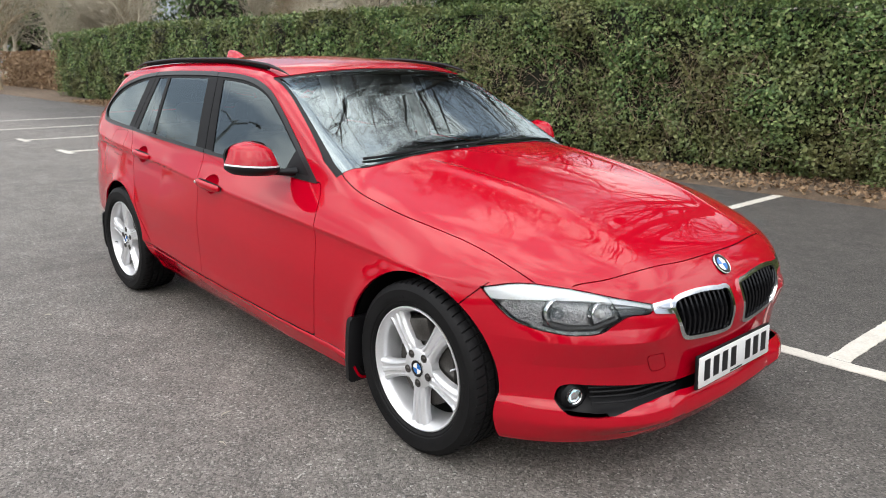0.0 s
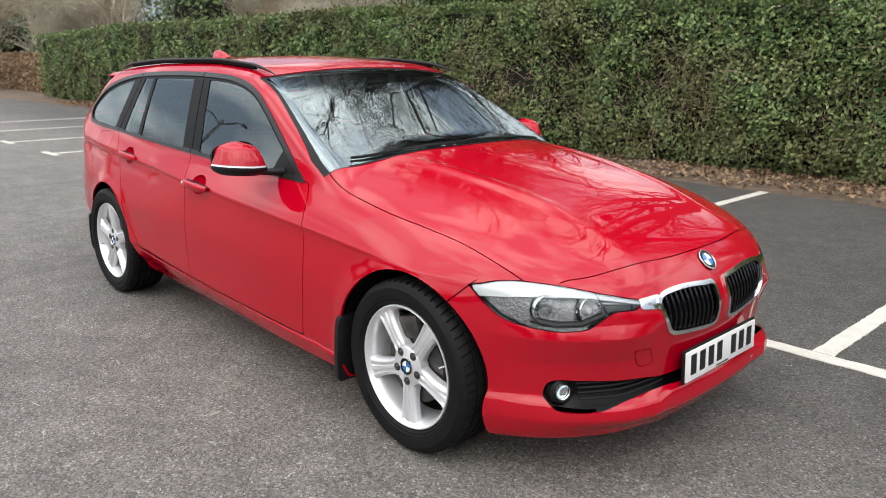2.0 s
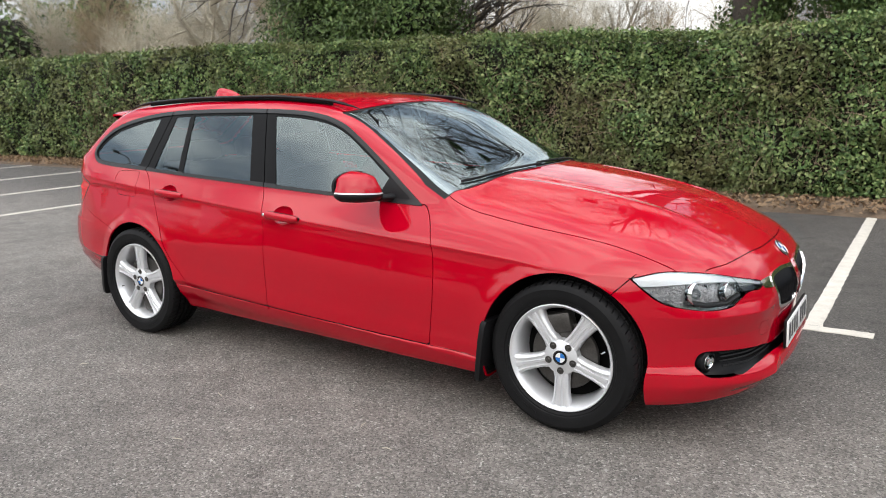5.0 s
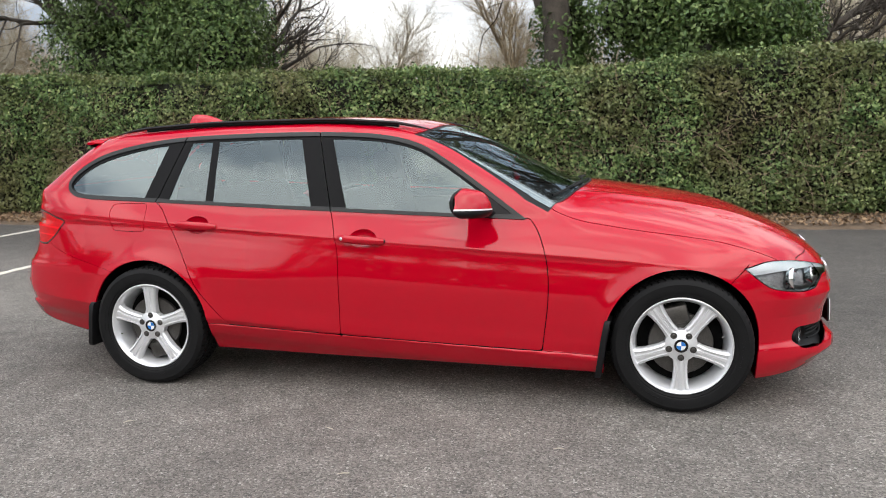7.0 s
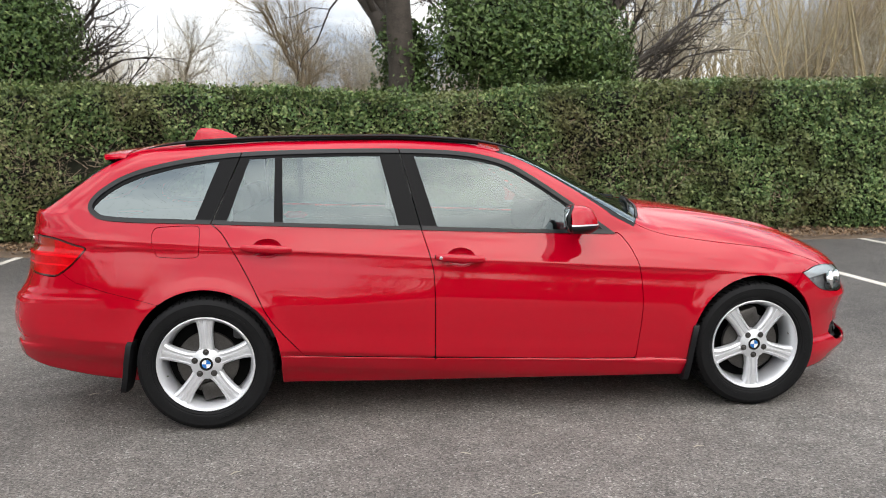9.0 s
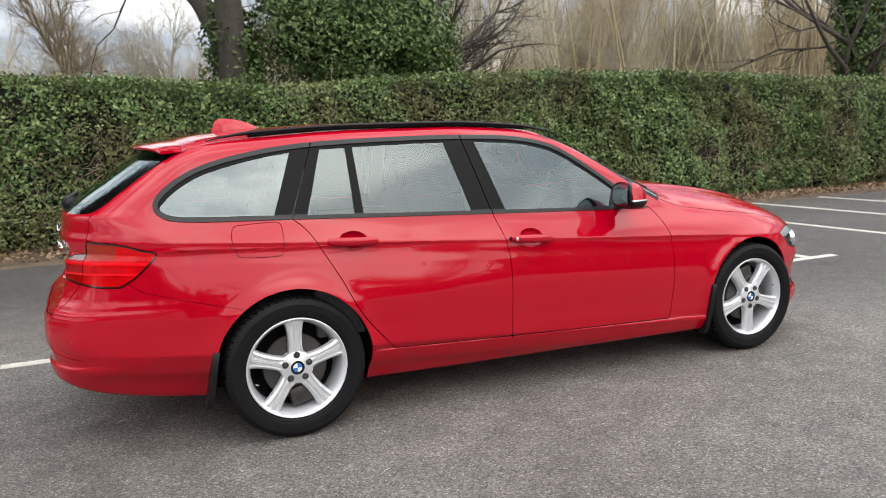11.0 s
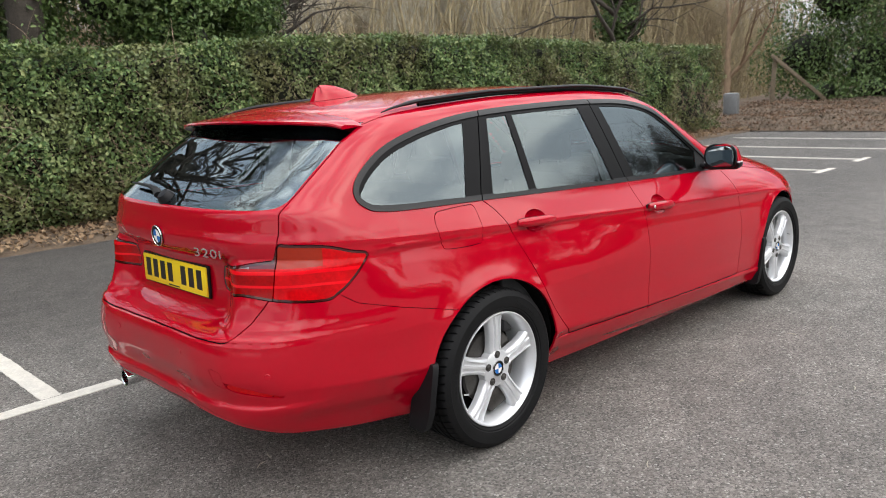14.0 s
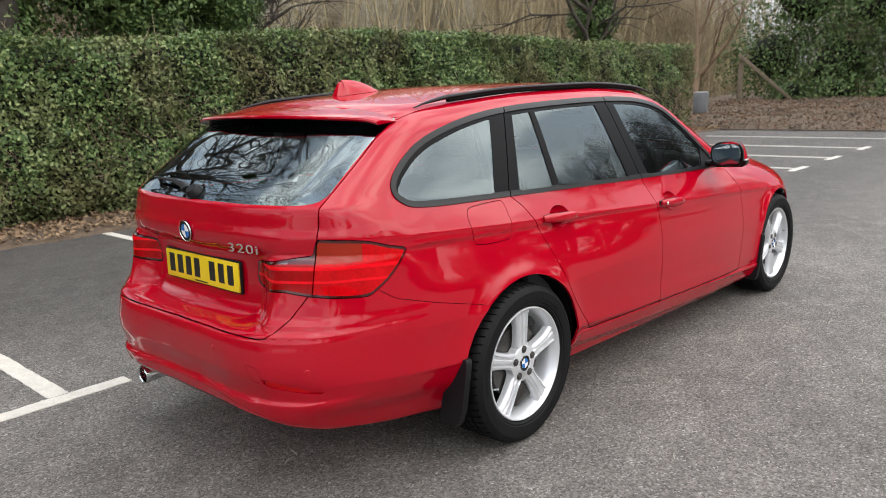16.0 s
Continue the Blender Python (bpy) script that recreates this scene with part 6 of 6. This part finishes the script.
# broad bare trees
BROWN_BARK = material("brown_bark", (.17, .115, .07), rough=.9, vary=.3, vary_scale=6, bump=.5, bump_scale=28)
BROAD = dict(spread=1.0, fork=.25)
tree_e = bare_tree("bare_tree", (6.0, 12.5, 0), 27, 9.0, .34, "broad bare oak with low heavy limbs", HAZE_BARK, **BROAD)
tree_f = bare_tree("bare_tree", (-15, 13, 0), 27, 9.0, .34, "broad bare tree with pale crooked limbs", HAZE_BARK, turn=115)
tree_d = bare_tree("bare_tree", (21.8, 9.0, 0), 28, 11.5, .15, "sparse bare brown tree leaning at the car park's end", BROWN_BARK, turn=200, size=.9, tip=(0, -11), levels=4, kids=2, spread=.75, fork=.45)
# evergreen thicket beyond the car park's end
thicket = empty("evergreen_shrub", (27.5, 6.0, 0), label="tall dense dark evergreen shrub over a leafy bank", category="shrub")
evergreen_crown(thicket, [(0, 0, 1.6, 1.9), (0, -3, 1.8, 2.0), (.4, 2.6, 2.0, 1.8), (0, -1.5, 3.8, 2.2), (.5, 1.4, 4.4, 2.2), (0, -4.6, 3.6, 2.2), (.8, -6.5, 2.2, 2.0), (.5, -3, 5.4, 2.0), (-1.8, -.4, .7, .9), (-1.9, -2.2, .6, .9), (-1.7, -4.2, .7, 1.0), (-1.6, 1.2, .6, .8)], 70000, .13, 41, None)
# dark evergreens where the lane turns
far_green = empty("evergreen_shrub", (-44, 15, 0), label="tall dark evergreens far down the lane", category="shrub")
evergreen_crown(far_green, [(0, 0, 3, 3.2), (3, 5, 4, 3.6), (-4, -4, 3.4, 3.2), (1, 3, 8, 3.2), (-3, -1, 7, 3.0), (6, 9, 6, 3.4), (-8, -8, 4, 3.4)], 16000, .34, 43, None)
# unseen evergreen belt added across the lane to darken the flank's reflections
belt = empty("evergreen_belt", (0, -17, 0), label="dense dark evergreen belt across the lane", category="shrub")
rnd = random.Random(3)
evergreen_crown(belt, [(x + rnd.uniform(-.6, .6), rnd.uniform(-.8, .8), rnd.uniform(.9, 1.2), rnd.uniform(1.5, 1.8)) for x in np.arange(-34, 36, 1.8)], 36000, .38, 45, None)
# bare woodland behind: grown trees, copied, the palest bark standing in for haze
grown = []
for k, (seed, mat) in enumerate(((51, HAZE_BARK), (57, HAZE_BARK), (51, WOODLAND))):
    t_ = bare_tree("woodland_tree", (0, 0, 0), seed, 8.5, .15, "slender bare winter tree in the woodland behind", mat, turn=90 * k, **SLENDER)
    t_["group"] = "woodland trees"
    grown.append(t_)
rnd = random.Random(8)
spots = []
for x in np.arange(-46, 60, 3.3):
    spots.append((x + rnd.uniform(-1, 1), rnd.uniform(19, 25)))
    spots.append((x + rnd.uniform(-1.2, 1.2), rnd.uniform(28, 40)))
for k in range(30):
    spots.append((rnd.uniform(5, 48), rnd.uniform(14, 30)))
for k in range(20):
    spots.append((rnd.uniform(-44, -14), rnd.uniform(16, 40)))
for k in range(16):
    spots.append((rnd.uniform(30, 50), rnd.uniform(-16, 16)))
for k in range(22):
    spots.append((rnd.uniform(-62, -34), rnd.uniform(0, 22)))
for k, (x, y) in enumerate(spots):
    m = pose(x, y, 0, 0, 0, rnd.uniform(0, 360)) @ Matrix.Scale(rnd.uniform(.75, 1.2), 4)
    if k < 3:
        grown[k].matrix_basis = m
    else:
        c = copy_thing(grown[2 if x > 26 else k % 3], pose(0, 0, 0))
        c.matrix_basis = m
# trees across the lane, which the windows mirror
for k, (x, y, s) in enumerate(((-30, -24, 1.2), (-21, -27, 1.0), (-13, -24, 1.15), (-6, -28, 1.0), (2, -25, 1.1), (9, -28, 1.2), (17, -25, 1.05), (25, -27, 1.2), (-38, -12, 1.2), (-34, -2, 1.1), (34, -16, 1.2), (-26, -20, 1.0), (-17, -21, .9), (-9, -20, 1.0), (-1, -21, .9), (6, -20, 1.0), (13, -21, .9), (21, -20, 1.0), (29, -21, 1.0))):
    c = copy_thing(grown[2], pose(0, 0, 0))
    c.matrix_basis = pose(x, y, 0, 0, 0, 40 * k) @ Matrix.Scale(s, 4)
# dark wood across the lane's end, low behind the windows' mirror image
dark_tree = bare_tree("woodland_tree", (24, -9, 0), 57, 8.5, .15, "dark bare winter tree across the lane", BARK, turn=30, size=1.35, **SLENDER)
dark_tree["group"] = "trees across the lane"
rnd = random.Random(19)
for k in range(15):
    a, far_ = radians(rnd.uniform(-58, -9)), rnd.uniform(23, 40)
    copy_thing(dark_tree, pose(0, 0, 0)).matrix_basis = pose(far_ * math.cos(a), far_ * math.sin(a), 0, 0, 0, rnd.uniform(0, 360)) @ Matrix.Scale(rnd.uniform(.85, 1.25) * far_ / 30, 4)
# scrub between the stems
rng = np.random.default_rng(77)
n = 22000
sp = np.stack([rng.uniform(-50, 60, n), rng.uniform(17, 42, n), rng.uniform(.0, .6, n)], 1)
sw = rng.normal(0, .32, (n, 3)) + [0, 0, 1]
sw /= np.linalg.norm(sw, axis=1, keepdims=True)
SCRUB = material("winter_scrub", (.36, .30, .235), rough=.9, vary=.35, vary_scale=.6)
scrub = new("woodland_scrub", twig_mesh("woodland_scrub", sp, sw, rng.uniform(1.2, 4.2, n), rng.uniform(.010, .022, n), SCRUB, rng, .2, 3))
tagged(scrub, "pale brown bare winter scrub under the trees", "scrub", kind="stuff")

n = 3600
sp = np.stack([rng.uniform(5, 56, n), rng.uniform(14, 36, n), rng.uniform(.0, .6, n)], 1)
sw = rng.normal(0, .22, (n, 3)) + [0, 0, 1]
sw /= np.linalg.norm(sw, axis=1, keepdims=True)
POLES = material("brown_saplings", (.34, .28, .165), rough=.9, vary=.35, vary_scale=.6)
saplings = new("sapling_thicket", twig_mesh("sapling_thicket", sp, sw, rng.uniform(2.5, 10.5, n), rng.uniform(.014, .055, n), POLES, rng, .15, 4))
tagged(saplings, "dense brown leafless saplings behind the hedge", "saplings", kind="stuff")

# ---- the car park's far end and the lamp that the windows mirror ----
bx, by = np.meshgrid(np.arange(16.2, 44, .35), np.arange(-16, 12, .35))
bp = np.stack([bx.ravel(), by.ravel(), np.zeros(bx.size)], 1)
bp[:, 2] = .02 + (.26 * np.clip((bp[:, 0] - 17) / 6, 0, 1) + .20 * vnoise(bp, .8, 4) + .10 * vnoise(bp, 2.6, 5)) * np.clip((bp[:, 0] - 16.2) / 1.2, 0, 1)
k = bx.shape[1]
i = (np.arange(bx.shape[0] - 1)[:, None] * k + np.arange(k - 1)).ravel()
bank = new("leafy_bank", quick_mesh("leafy_bank", bp, np.vstack([np.stack([i, i + 1, i + k + 1], 1), np.stack([i, i + k + 1, i + k], 1)]), SOIL, True))
tagged(bank, "low bank of brown leaves at the tarmac's end", "bank", kind="structure")
rng = np.random.default_rng(21)
n = 26000
q = np.stack([rng.uniform(16, 25, n), rng.uniform(-9, 9, n), np.zeros(n)], 1)
q[:, 2] = .06 + (.26 * np.clip((q[:, 0] - 17) / 6, 0, 1) + .20 * vnoise(q, .8, 4) + .10 * vnoise(q, 2.6, 5)) * np.clip((q[:, 0] - 16.2) / 1.2, 0, 1)
OLD_LEAVES = leaf_material("rotting_leaves", [(.050, .030, .020), (.10, .058, .036), (.15, .088, .056), (.21, .135, .090), (.06, .050, .026)], rough=.85, patch=1.2, warm=(.085, .070, .050))
drift = new("bank_leaves", leaf_cloud("bank_leaves", q, np.tile([-.3, 0, 1.0], (n, 1)), .075, rng, OLD_LEAVES, spread=.4))
tagged(drift, "drifts of dead brown leaves on the bank", "leaf litter", kind="stuff")
# leaning timber prop and posts
WOOD = material("weathered_wood", (.16, .125, .085), rough=.85, vary=.3, vary_scale=6, bump=.4, bump_scale=60)
prop = part("timber_prop", box((.12, .10, 2.6), (0, 0, 1.1), (0, -48, 0)), WOOD, bevel=.01)
prop.matrix_basis = pose(24.6, 7.6, .12, 0, 0, -60)
tagged(prop, "weathered timber prop leaning against a post", "timber")
for x, y, h in ((24.2, 8.4, 1.9), (25.6, 9.0, 1.7)):
    post = part("fence_post", box((.13, .13, h), (0, 0, h / 2)), WOOD, bevel=.01)
    post.matrix_basis = pose(x, y, .12, 2, 3, 20)
    tagged(post, "weathered wooden fence post in the bank", "post", group="fence posts")
grit_bin = part("grit_bin", box((.42, .42, .85), (0, 0, .43)), material("grey_plastic", (.16, .165, .17), rough=.5, vary=.2, vary_scale=4), bevel=.06)
grit_bin.matrix_basis = pose(19.2, 7.6, .08, 0, 0, 15)
tagged(grit_bin, "grey plastic bin beside the hedge's end", "bin")
# street lamp
GALV = material("galvanised_steel", (.30, .31, .32), rough=.45, metal=.7, vary=.15, vary_scale=5)
lamp = empty("street_lamp", (-17.5, -9.0, 0), -30, label="grey steel street lamp with two heads", category="street lamp")
part("pole", tube([(0, 0, 0), (0, 0, 3.0), (0, 0, 6.6)], [.09, .075, .05], 14), GALV, lamp)
for s in (-1, 1):
    arm = part("arm", tube([(0, 0, 6.4), (s * .5, 0, 6.75), (s * 1.3, 0, 6.85)], [.04, .035, .03], 10), GALV, lamp)
    part("lamp_head", box((.60, .22, .10), (s * 1.55, 0, 6.85), (0, 0, 0)), GALV, arm, bevel=.03)
# low far hedge where the lane turns
far = empty("far_hedge", (-33, 8.4, 0), label="lower brown beech hedge further along the lane", category="hedge")
n = 9000
hp_ = np.stack([rng.uniform(-9, 4.2, n), rng.uniform(-.5, .6, n) - .0, rng.uniform(.03, 1.75, n)], 1)
fo = new("hedge_leaves", leaf_cloud("hedge_leaves", hp_, np.tile([.4, -.8, .4], (n, 1)), .15, rng, DEAD, spread=.5))
fo.parent = far
tagged(fo, "brown winter beech leaves", kind="stuff")
